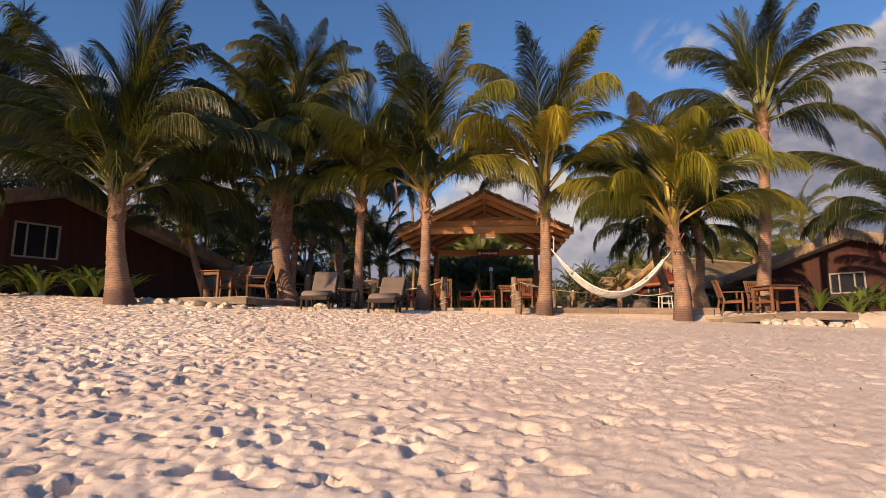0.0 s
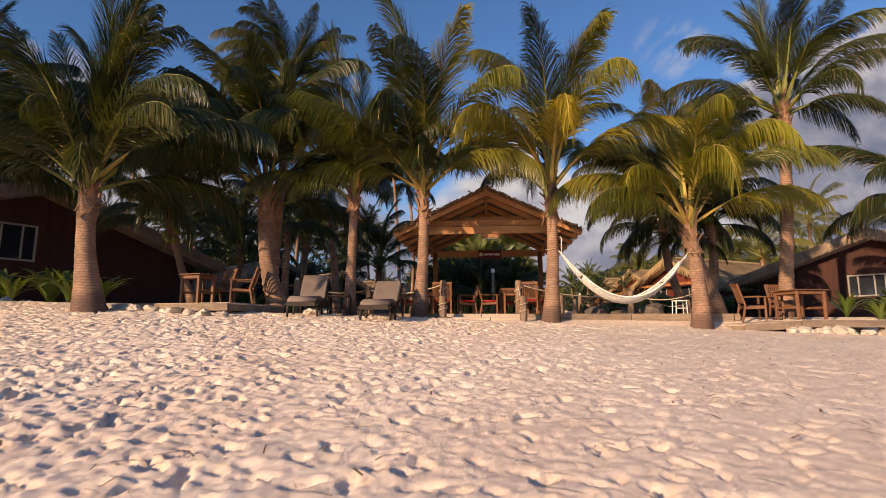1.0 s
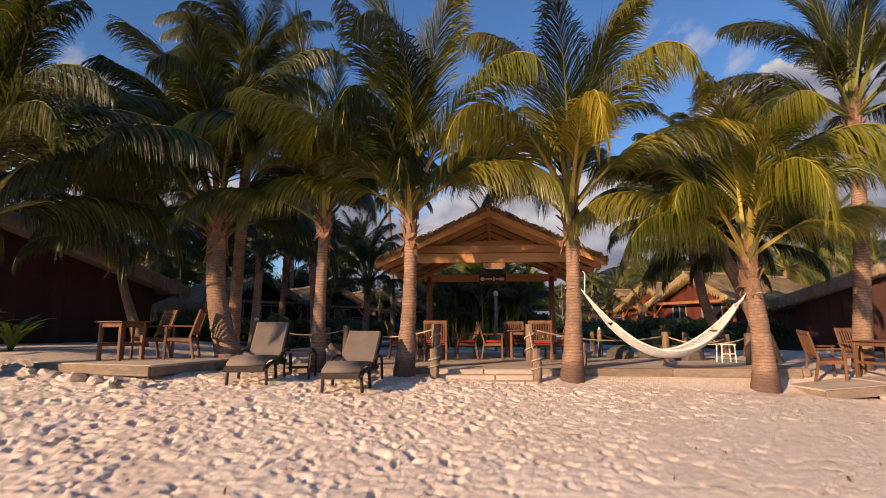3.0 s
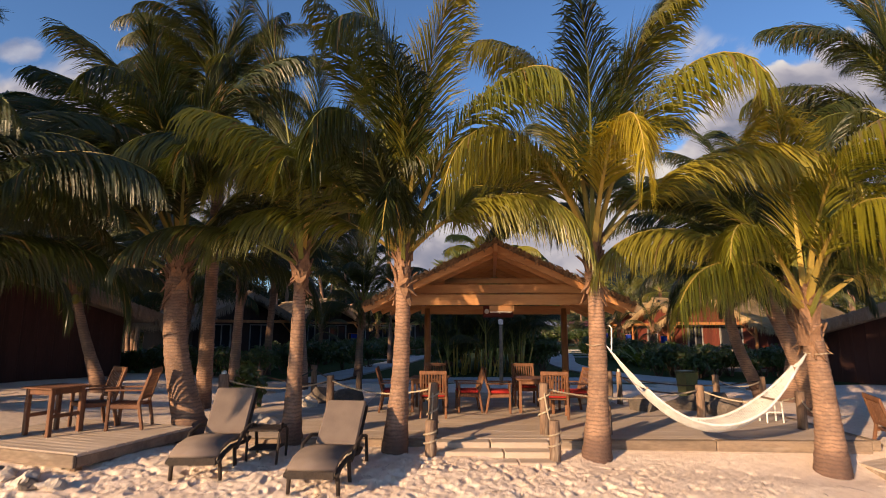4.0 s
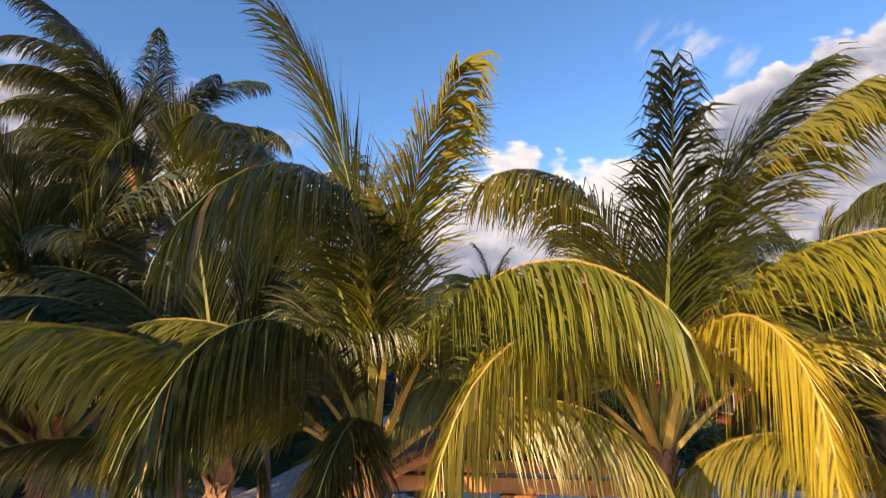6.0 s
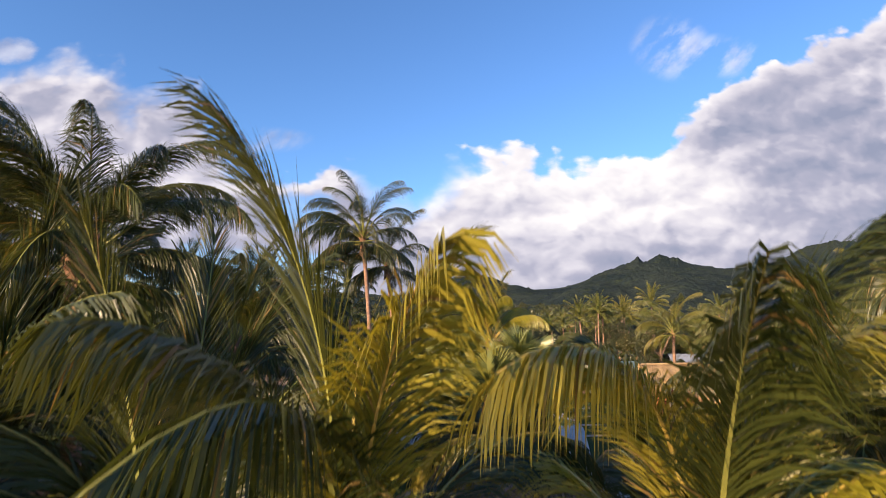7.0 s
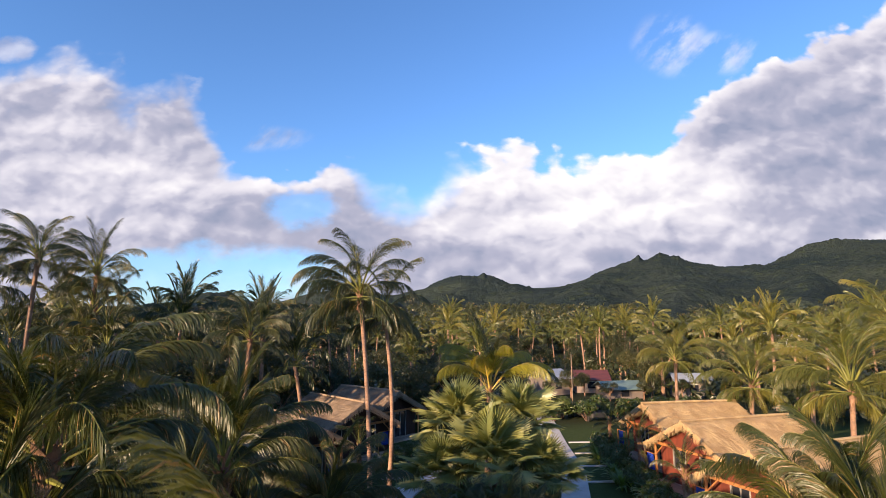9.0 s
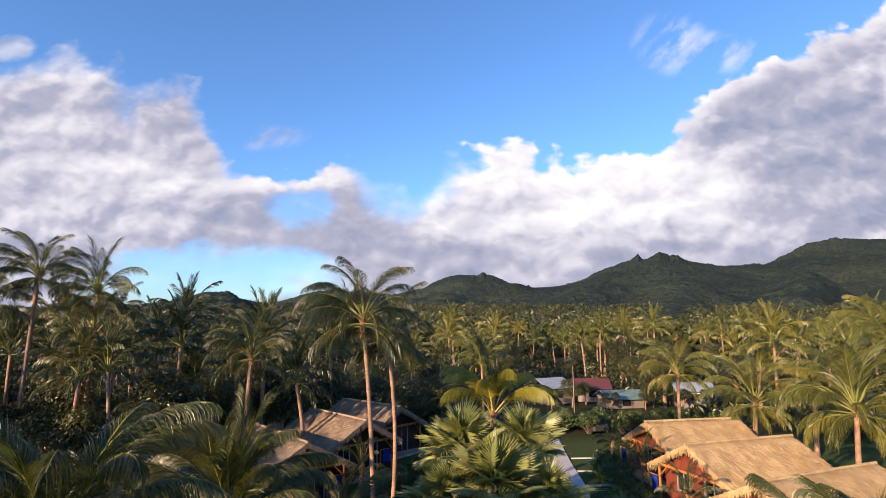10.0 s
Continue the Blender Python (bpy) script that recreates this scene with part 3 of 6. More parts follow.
def sheath_mesh(r, seed):
    """Ragged brown leaf bases wrapped about the top of the trunk."""
    rng = random.Random(seed)
    verts, faces = [], []
    for k in range(58):
        a = k * 2.4
        z = rng.uniform(-0.5, 0.4)
        w, l, out = rng.uniform(0.04, 0.13), rng.uniform(0.14, 0.40), rng.uniform(0.03, 0.19)
        sgn = -1 if z < -0.15 and rng.random() < 0.5 else 1
        o, t = Vector((math.cos(a), math.sin(a), 0)), Vector((-math.sin(a), math.cos(a), 0))
        b = len(verts)
        for f in (0, 0.5, 1):
            c = o * (r * 0.95 + out * f * f) + Vector((0, 0, z + sgn * l * f))
            ww = w * (1, 0.8, 0.15)[int(f * 2)]
            verts += [c - t * ww, c + t * ww, c + t * ww * 0.8 - o * 0.025, c - t * ww * 0.8 - o * 0.025]
        for q in (b, b + 4):
            for i in range(4):
                faces.append((q + i, q + (i + 1) % 4, q + 4 + (i + 1) % 4, q + 4 + i))
        faces.append((b + 8, b + 9, b + 10, b + 11))
    return mesh_from("sheath", verts, faces, M_SHEATH)


def palm(x, y, height, label, lean=(0, 0, 0), r0=0.3, r1=0.17, count=20, scale=1.0, seed=0, quality="near", own=(), nuts=0, turn=0.0,
         lift=0.0, group="coconut palms along the beach", skip=None, name="coconut_palm", leaf=None, wind=0.0):
    """A coconut palm: trunk, ragged leaf bases, fronds in a spiral from spear to skirt; own adds fronds (bearing, rise, bend, length)."""
    rng = random.Random(seed)
    root = thing(name, pose(x, y, gz(x, y)), label, "palm tree", group)
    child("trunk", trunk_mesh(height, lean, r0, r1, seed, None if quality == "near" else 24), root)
    top = Vector((lean[0], lean[1], height))
    child("sheath", sheath_mesh(r1, seed), root, Matrix.Translation(top), "ragged brown fibrous leaf bases")
    for i in range(count):
        s = (i + 0.5) / count
        a = turn + i * 137.5 + rng.uniform(-14, 14)
        a += wind * math.sin(radians(a))
        if skip and skip[0] < a % 360 < skip[1] and s > 0.2:
            continue
        k = min(5, int(s * (4.7 if quality == "near" else 5.9) + rng.uniform(-0.35, 0.35) + lift))
        k = max(0, k)
        me = rng.choice(POOL[quality][k])
        sc = scale * rng.uniform(0.88, 1.1)
        child("frond", me, root, Matrix.Translation(top + Vector((0, 0, 0.25 - 0.4 * s))) @ pose(0, 0, 0, rng.uniform(-12, 12), 0, a) @ Matrix.Scale(sc, 4))
    # a sixth value picks the leaf tone, the frond's sun or shade painted in
    for j, (a, e, d, l, *b) in enumerate(own):
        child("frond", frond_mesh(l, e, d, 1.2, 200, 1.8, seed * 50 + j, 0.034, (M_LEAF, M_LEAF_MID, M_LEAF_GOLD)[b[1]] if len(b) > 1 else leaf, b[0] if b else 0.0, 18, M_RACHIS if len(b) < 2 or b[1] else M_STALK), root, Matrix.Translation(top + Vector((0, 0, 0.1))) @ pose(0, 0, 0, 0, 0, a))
    if nuts:
        bm0 = bmesh.new()
        bmesh.ops.create_icosphere(bm0, subdivisions=2, radius=0.12, matrix=Matrix.Diagonal((0.9, 0.9, 1.15, 1)))
        me = bpy.data.meshes.new("coconut")
        bm0.to_mesh(me), bm0.free()
        me.materials.append(M_NUT), me.polygons.foreach_set("use_smooth", [True] * len(me.polygons))
        for k in range(nuts):
            a = k * 2.4
            child("coconut", me, root, Matrix.Translation(top + Vector((math.cos(a) * (r1 + 0.1), math.sin(a) * (r1 + 0.1), -0.12 - 0.16 * (k % 3)))))
    return root


BEACH = "coconut palm with ringed grey trunk and arching fronds, standing in sand"
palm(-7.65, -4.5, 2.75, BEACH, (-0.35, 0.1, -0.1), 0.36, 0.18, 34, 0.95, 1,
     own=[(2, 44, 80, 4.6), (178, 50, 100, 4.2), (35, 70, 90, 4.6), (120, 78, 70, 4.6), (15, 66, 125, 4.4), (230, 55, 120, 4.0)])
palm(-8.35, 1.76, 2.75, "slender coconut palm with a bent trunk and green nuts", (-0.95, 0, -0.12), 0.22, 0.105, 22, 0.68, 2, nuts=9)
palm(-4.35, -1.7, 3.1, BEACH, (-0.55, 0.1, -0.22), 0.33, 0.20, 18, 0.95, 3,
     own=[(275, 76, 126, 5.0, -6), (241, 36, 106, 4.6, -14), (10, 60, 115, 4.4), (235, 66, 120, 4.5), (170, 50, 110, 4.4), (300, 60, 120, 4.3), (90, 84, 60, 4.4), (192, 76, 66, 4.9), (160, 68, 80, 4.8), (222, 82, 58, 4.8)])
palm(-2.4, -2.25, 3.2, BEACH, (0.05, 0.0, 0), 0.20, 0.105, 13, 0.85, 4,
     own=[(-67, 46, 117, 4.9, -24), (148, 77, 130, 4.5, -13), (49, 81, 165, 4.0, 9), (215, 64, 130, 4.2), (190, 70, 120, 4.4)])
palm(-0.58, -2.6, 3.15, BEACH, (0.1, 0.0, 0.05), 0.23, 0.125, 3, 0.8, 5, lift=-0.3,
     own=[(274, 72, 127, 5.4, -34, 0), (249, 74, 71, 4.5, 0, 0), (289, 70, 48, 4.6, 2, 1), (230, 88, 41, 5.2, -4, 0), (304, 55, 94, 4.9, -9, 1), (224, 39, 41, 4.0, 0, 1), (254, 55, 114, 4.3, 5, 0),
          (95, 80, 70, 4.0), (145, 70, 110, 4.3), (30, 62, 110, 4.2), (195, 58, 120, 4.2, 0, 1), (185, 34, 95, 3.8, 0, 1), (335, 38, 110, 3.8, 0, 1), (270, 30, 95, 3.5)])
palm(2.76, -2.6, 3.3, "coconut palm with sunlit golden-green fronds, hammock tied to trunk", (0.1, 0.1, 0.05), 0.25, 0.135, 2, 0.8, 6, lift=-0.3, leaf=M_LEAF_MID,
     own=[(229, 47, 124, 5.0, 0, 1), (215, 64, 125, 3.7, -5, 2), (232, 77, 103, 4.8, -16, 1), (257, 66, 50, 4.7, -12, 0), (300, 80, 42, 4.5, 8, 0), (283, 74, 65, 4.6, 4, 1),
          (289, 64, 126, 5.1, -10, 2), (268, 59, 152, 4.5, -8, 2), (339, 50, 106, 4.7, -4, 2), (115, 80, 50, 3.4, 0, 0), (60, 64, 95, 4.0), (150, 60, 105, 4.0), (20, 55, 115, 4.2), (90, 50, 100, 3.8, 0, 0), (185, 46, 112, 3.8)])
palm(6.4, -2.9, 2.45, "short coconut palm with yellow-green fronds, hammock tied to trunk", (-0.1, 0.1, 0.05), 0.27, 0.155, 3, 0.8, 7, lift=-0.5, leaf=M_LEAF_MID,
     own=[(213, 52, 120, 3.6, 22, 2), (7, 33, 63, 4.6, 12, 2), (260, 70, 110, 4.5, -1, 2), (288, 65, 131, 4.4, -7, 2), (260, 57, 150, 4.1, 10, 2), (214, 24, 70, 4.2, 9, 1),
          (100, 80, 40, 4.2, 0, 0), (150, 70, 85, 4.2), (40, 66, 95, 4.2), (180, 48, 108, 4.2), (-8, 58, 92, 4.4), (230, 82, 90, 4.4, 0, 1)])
palm(-5.7, 1.6, 7.1, "tall coconut palm with dense windblown crown", (0.85, -1.8, 0.0), 0.20, 0.13, 50, 0.64, 8, lift=1.5, wind=40)
palm(-4.3, 5.5, 5.4, "slim coconut palm behind the rope fence", (-0.5, 0.2, 0), 0.2, 0.13, 24, 0.7, 9, lift=0.6)
palm(9.4, -1.5, 5.9, "tall coconut palm with thick smooth grey trunk", (0.6, 0.2, 0.1), 0.21, 0.15, 28, 0.85, 10, lift=0.3)
palm(12.7, -3.2, 2.4, BEACH, (0.1, 0.1, 0), 0.3, 0.19, 22, 0.9, 11)
palm(8.8, 0.8, 3.6, "leaning coconut palm with pale trunk in the yard", (-1.2, 0.3, 0), 0.28, 0.17, 30, 0.8, 12, lift=0.7)
palm(9.2, 3.6, 3.4, "leaning coconut palm with curved trunk in the yard", (-0.7, 0.3, -0.3), 0.22, 0.14, 28, 0.78, 13, lift=0.7)
palm(9.6, 3.1, 3.6, "leaning coconut palm with curved trunk in the yard", (0.4, 0.3, 0.2), 0.24, 0.15, 28, 0.78, 14, lift=0.7)
palm(-11.8, -4.0, 3.2, BEACH, (-0.3, 0.2, 0), 0.3, 0.19, 26, 0.95, 15)
palm(-14.5, -4.8, 3.6, BEACH, (-0.2, 0.2, 0), 0.3, 0.19, 26, 1.0, 16)
# unseen palm, added to throw shade over the left house and palms
palm(-15.0, -7.6, 6.8, BEACH, (-0.3, 0.2, 0), 0.3, 0.17, 40, 1.0, 22, lift=0.4)
palm(-7.0, 10.0, 4.0, "dark coconut palm behind the bungalows", (0.2, 0, 0), 0.2, 0.13, 26, 0.75, 18, lift=0.4)
palm(-3.2, 9.6, 2.6, "dark coconut palm behind the bungalows", (0.1, 0, 0), 0.2, 0.13, 24, 0.7, 19, lift=0.3)
palm(-6.4, 5.2, 3.4, "dark coconut palm behind the bungalows", (0.1, 0, 0), 0.2, 0.13, 24, 0.7, 20, lift=0.3)
palm(-9.5, 8.0, 2.6, "dark coconut palm behind the bungalows", (0.2, 0, 0), 0.22, 0.14, 22, 0.7, 17)

# ---- pavilion ----
PAV = pose(1.5, 1.55, 0, 0, 0, -5)
PW, PD = 2.05, 2.2


def thatch_slab(a, b, c, d, thick, rows, rng):
    """One thatched slope a-b (ridge) to d-c (eave): a closed shell whose top steps down in overlapping, uneven courses."""
    bm = bmesh.new()
    a, b, c, d = map(Vector, (a, b, c, d))
    nrm = (b - a).cross(d - a).normalized()
    nrm = -nrm if nrm.z < 0 else nrm
    n = max(4, int((b - a).length / 0.16))
    levels = []
    for r in range(rows):
        levels += [(r / rows, 0.015), ((r + 0.93) / rows, 0.06)]
    grid = []
    for f, h in levels:
        row = []
        for i in range(n + 1):
            p = a.lerp(d, f).lerp(b.lerp(c, f), i / n)
            row.append(bm.verts.new(p + nrm * (h * 0.35 + rng.uniform(-0.012, 0.012)) + (d - a).normalized() * rng.uniform(-0.03, 0.03) * (0 < f)))
        grid.append(row)
    under = [[bm.verts.new(a.lerp(d, f).lerp(b.lerp(c, f), i / n) - nrm * thick) for i in range(n + 1)] for f in (0.0, 0.95)]
    grid = grid + [under[1], under[0], grid[0]]
    for p, q in zip(grid, grid[1:]):
        for i in range(n):
            bm.faces.new((p[i], p[i + 1], q[i + 1], q[i]))
    for i in (0, n):
        col = [row[i] for row in grid[:-1]]
        bm.faces.new(col)
    bmesh.ops.recalc_face_normals(bm, faces=bm.faces)
    return bm


def fringe(lines, rng, drop=0.28, step=0.05):
    """Loose straw hanging from eaves and gable edges."""
    verts, faces = [], []
    for a, b in lines:
        a, b = Vector(a), Vector(b)
        t = (b - a).normalized()
        n = int((b - a).length / step)
        for i in range(n):
            p = a + t * (i + rng.random()) * step + Vector((rng.uniform(-.03, .03), rng.uniform(-.03, .03), rng.uniform(-.02, .06)))
            w, l = rng.uniform(0.012, 0.035), drop * rng.uniform(0.4, 1.15)
            e = p + Vector((rng.uniform(-.07, .07), rng.uniform(-.07, .07), -l))
            k = len(verts)
            verts += [p - t * w, p + t * w, e + t * w * 0.3, e - t * w * 0.3]
            faces.append((k, k + 1, k + 2, k + 3))
    return verts, faces


def tufts(a, b, c, d, count, rng):
    """Short loose straws lying down the slope, each lifted a little at its lower end."""
    a, b, c, d = map(Vector, (a, b, c, d))
    nrm = (b - a).cross(d - a).normalized()
    nrm = -nrm if nrm.z < 0 else nrm
    down, side = (d - a).normalized(), (b - a).normalized()
    verts, faces = [], []
    for _ in range(count):
        f, g = rng.random(), rng.random()
        p = a.lerp(d, f).lerp(b.lerp(c, f), g) + nrm * 0.02
        t = (down + side * rng.uniform(-0.45, 0.45)).normalized()
        l, w = rng.uniform(0.14, 0.36), rng.uniform(0.02, 0.05)
        q = p + t * l + nrm * rng.uniform(0.01, 0.075)
        k = len(verts)
        verts += [p - side * w, p + side * w, q + side * w * 0.4, q - side * w * 0.4]
        faces.append((k, k + 1, k + 2, k + 3))
    return verts, faces


def build_pavilion():
    rng = random.Random(3)
    pv = thing("pavilion", PAV, "open timber pavilion with thatched gable roof and varnished posts", "pavilion")
    for sx in (-1, 1):
        for sy in (-1, 1):
            x, y = sx * (PW - 0.08), sy * PD
            part("post", tube([(x, y, -0.15), (x + 0.01, y, 1.2), (x, y, 2.45)], [0.1, 0.095, 0.09], 12), M_POST, pv, smooth=True)
    y = -PD
    part("beam", beam((-PW - 0.1, y - 0.14, 2.47), (PW + 0.1, y - 0.14, 2.47), 0.09, 0.22), M_WOOD, pv)
    part("beam", beam((-PW - 0.1, y - 0.02, 2.70), (PW + 0.1, y - 0.02, 2.70), 0.12, 0.19), M_WOOD, pv)
    part("beam", beam((-PW - 0.1, PD, 2.40), (PW + 0.1, PD, 2.40), 0.09, 0.24), M_WOOD, pv)
    for sx in (-1, 1):
        part("beam", beam((sx * PW, -PD - 0.5, 2.60), (sx * PW, PD + 0.5, 2.60), 0.1, 0.18), M_WOOD, pv)
    part("ridge_beam", beam((0, -PD - 0.75, 3.47), (0, PD + 0.6, 3.47), 0.08, 0.18), M_WOOD, pv)
    ex, ez, rz = 2.66, 2.36, 3.62
    for y in (-PD - 0.62, -PD + 0.1, -PD + 1.1, 0.0, PD - 1.1, PD):
        for sx in (-1, 1):
            part("rafter", beam((0, y, rz - 0.14), (sx * ex, y, ez - 0.1), 0.06, 0.15), M_WOOD, pv)
    for sx in (-1, 1):
        bm = thatch_slab((0, -PD - 0.72, rz), (0, PD + 0.65, rz), (sx * ex, PD + 0.65, ez), (sx * ex, -PD - 0.72, ez), 0.06, 9, rng)
        part("thatch", bm, M_THATCH_DARK, pv, "brown palm-leaf thatch with ragged edge")
        lines = [((sx * ex, -PD - 0.72, ez), (sx * ex, PD + 0.65, ez)), ((0, -PD - 0.74, rz), (sx * ex, -PD - 0.74, ez)), ((0, PD + 0.66, rz), (sx * ex, PD + 0.66, ez))]
        tagged(child("thatch_fringe", mesh_from("thatch_fringe", *fringe(lines, rng, 0.10, 0.012), M_FRINGE), pv), "loose hanging straw", kind="stuff")
    bm = bmesh.new()
    add_tube(bm, [(0, -PD - 0.71, rz + 0.01), (0, 0, rz + 0.02), (0, PD + 0.64, rz + 0.01)], 0.055, 8)
    part("ridge_cap", bm, M_THATCH_DARK, pv)
    part("lintel", beam((-1.1, -PD + 0.3, 2.90), (1.1, -PD + 0.3, 2.90), 0.06, 0.12), M_WOOD, pv)
    return pv


build_pavilion()


# ---- bungalows ----
def bungalow(px, py, dx, dy, length, half, label, ridge=4.15, eave=2.35, thatch=None, slope_seed=1, plain=None, porch=True):
    """A cottage: gable end at (px, py), ridge running back along (dx, dy); local +y is that way."""
    rng = random.Random(slope_seed)
    ang = math.degrees(math.atan2(dy, dx)) - 90
    root = thing("bungalow", pose(px, py, gz(px, py), 0, 0, ang), label, "bungalow", "thatched bungalows")
    t = thatch or M_THATCH
    over = 1.0 if plain else 0.5
    hw = half - over
    wall_top = eave + (ridge - eave) * (over / half) - 0.12
    y0, y1 = 0.9, length - 0.5
    # plain and western cottages take board colours with the shade painted in
    wm = M_REDSHADE if plain else M_SHADEBOARD if px < 0 else M_REDWALL
    th = 0.12
    # side walls and back wall
    for sx in (-1, 1):
        part("wall", box((sx * hw, (y0 + y1) / 2, wall_top / 2), (th, y1 - y0 + th, wall_top), 0.01), wm, root)
    def top(x):
        return wall_top + (ridge - 0.3 - wall_top) * (1 - abs(x) / hw)

    def panel(a, b, y, z0, z1=None):
        """A stretch of an end wall from a to b; without z1 it runs up to the slope of the roof."""
        bm = bmesh.new()
        xs = [a, 0.0, b] if a < 0 < b and z1 is None else [a, b]
        out = [(a, z0), (b, z0)] + [(x, top(x) if z1 is None else z1) for x in reversed(xs)]
        lo, hi = [bm.verts.new((x, y - th / 2, z)) for x, z in out], [bm.verts.new((x, y + th / 2, z)) for x, z in out]
        bm.faces.new(lo), bm.faces.new(hi[::-1])
        for k in range(len(out)):
            bm.faces.new((lo[k], hi[k], hi[(k + 1) % len(out)], lo[(k + 1) % len(out)]))
        bmesh.ops.recalc_face_normals(bm, faces=bm.faces)
        part("wall_panel", bm, wm, root)

    holes = [plain] if plain else [(-1.25, 1.0, 0.9, 2.1), (0.9, 1.3, 0.0, 2.1)] if hw > 1.9 else []
    edge = -hw
    for cx, w, z0, z1 in holes:
        panel(edge, cx - w / 2, y0, 0.0)
        if z0 > 0:
            panel(cx - w / 2, cx + w / 2, y0, 0.0, z0)
        panel(cx - w / 2, cx + w / 2, y0, z1)
        edge = cx + w / 2
    panel(edge, hw, y0, 0.0)
    panel(-hw, hw, y1, 0.0)
    if plain:
        # upright battens over the boards
        k = -hw + 0.3
        while k < hw - 0.2:
            if abs(k - plain[0]) > plain[1] / 2 + 0.08:
                part("batten", box((k, y0 - th / 2 - 0.012, top(k) / 2), (0.05, 0.02, top(k) - 0.1), 0.004), wm, root)
            k += 0.42
    if hw > 1.9:
        def opening(name, cx, z0, z1, w, mull):
            ob = part(name, box((cx, y0 + 0.01, (z0 + z1) / 2), (w - 0.1, 0.02, z1 - z0 - 0.1), 0), M_GLASS, root, "dark glass in a white frame")
            bm = bmesh.new()
            for s in (-1, 1):
                add_box(bm, (cx + s * (w / 2 - 0.03), y0 - 0.05, (z0 + z1) / 2), (0.06, 0.08, z1 - z0))
                add_box(bm, (cx, y0 - 0.05, (z0 + z1) / 2 + s * ((z1 - z0) / 2 - 0.03)), (w - 0.12, 0.08, 0.06))
            for f in mull:
                add_box(bm, (cx + f * w, y0 - 0.045, (z0 + z1) / 2), (0.05, 0.06, z1 - z0 - 0.12))
            fr = part("frame", bm, M_DULLWHITE, ob, "dull white frame")
        if plain:
            opening("window", plain[0], plain[2], plain[3], plain[1], (-0.22, 0.2))
        else:
            opening("window", -1.25, 0.9, 2.1, 1.0, (0.0,))
            opening("sliding_door", 0.9, 0.02, 2.1, 1.3, (0.0,))
    # roof
    for sx in (-1, 1):
        bm = thatch_slab((0, 0, ridge), (0, length, ridge), (sx * half, length, eave), (sx * half, 0, eave), 0.36 if plain else 0.14, 7, rng)
        part("roof", bm, t, root, "straw-coloured thatch with ragged eaves", True)
        lines = [((sx * half, 0, eave), (sx * half, length, eave)), ((0, -0.02, ridge), (sx * half, -0.02, eave))]
        tagged(child("thatch_fringe", mesh_from("thatch_fringe", *fringe(lines, rng, 0.42, 0.013), t), root), "loose hanging straw", kind="stuff")
        slope = ((0, 0, ridge), (0, length, ridge), (sx * half, length, eave), (sx * half, 0, eave))
        tagged(child("straw", mesh_from("straw", *tufts(*slope, 2600, rng), t), root), "loose straw on the slope", kind="stuff")
    part("ridge_cap", tube([(0, -0.05, ridge + 0.05), (0, length / 2, ridge + 0.06), (0, length + 0.05, ridge + 0.03)], 0.075, 8), t, root)
    for sx in (-1, 1):
        part("barge_board", beam((0, 0.12, ridge - 0.16), (sx * half, 0.12, eave - 0.12), 0.05, 0.16), wm if px < 0 else M_POST, root)
        if porch:
            part("porch_post", box((sx * (hw - 0.1), 0.35, wall_top / 2), (0.11, 0.11, wall_top), 0.01), M_POST, root)
            part("brace", beam((sx * (hw - 0.1), 0.35, wall_top - 0.7), (sx * (hw - 0.9), 0.35, wall_top + 0.1), 0.07, 0.07), M_POST, root)
    if porch:
        part("tie_beam", beam((-hw, 0.35, wall_top), (hw, 0.35, wall_top), 0.1, 0.14), M_POST, root)
        part("porch_floor", box((0, 0.3, 0.04), (2 * hw, 1.3, 0.16)), M_GREYWOOD, root)
    return root


SHADED_B = "timber bungalow with thatched roof, palm shade put into its dark wall colour"
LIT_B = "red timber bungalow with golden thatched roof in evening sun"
bungalow(-13.0, 1.0, -.82, .57, 9.0, 6.5, SHADED_B, 4.15, 1.95, M_THATCH_OLD, slope_seed=1, plain=(-0.65, 1.35, 1.5, 2.72), porch=False)
bungalow(-9.6, 15.5, -.74, .67, 7.9, 3.1, SHADED_B, 3.75, 2.1, M_THATCH_OLD, slope_seed=2)
bungalow(-7.1, 22.7, -.65, .76, 7.9, 3.1, SHADED_B, 3.75, 2.1, M_THATCH_OLD, slope_seed=3)
bungalow(-4.8, 29.4, -.68, .73, 7.4, 3.1, SHADED_B, 3.75, 2.1, M_THATCH_OLD, slope_seed=4)
bungalow(-2.9, 35.4, -.75, .66, 7.4, 3.1, SHADED_B, 3.75, 2.1, M_THATCH_OLD, slope_seed=5)
bungalow(16.7, 4.6, .82, .57, 9.0, 5.4, "red timber bungalow with grey-brown thatched roof, wall colour darkened for shade", 3.6, 1.85, M_THATCH_OLD, slope_seed=6, plain=(-0.3, 1.3, 0.95, 1.85), porch=False)
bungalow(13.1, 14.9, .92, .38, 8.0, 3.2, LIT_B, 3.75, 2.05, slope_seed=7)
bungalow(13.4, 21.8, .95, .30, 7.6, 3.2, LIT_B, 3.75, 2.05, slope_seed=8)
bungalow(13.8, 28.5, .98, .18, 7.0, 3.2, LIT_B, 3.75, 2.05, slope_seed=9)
YARD = "coconut palm rising among the bungalows"
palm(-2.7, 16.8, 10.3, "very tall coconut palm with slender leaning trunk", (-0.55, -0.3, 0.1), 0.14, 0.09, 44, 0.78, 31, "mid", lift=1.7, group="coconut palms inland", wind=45)
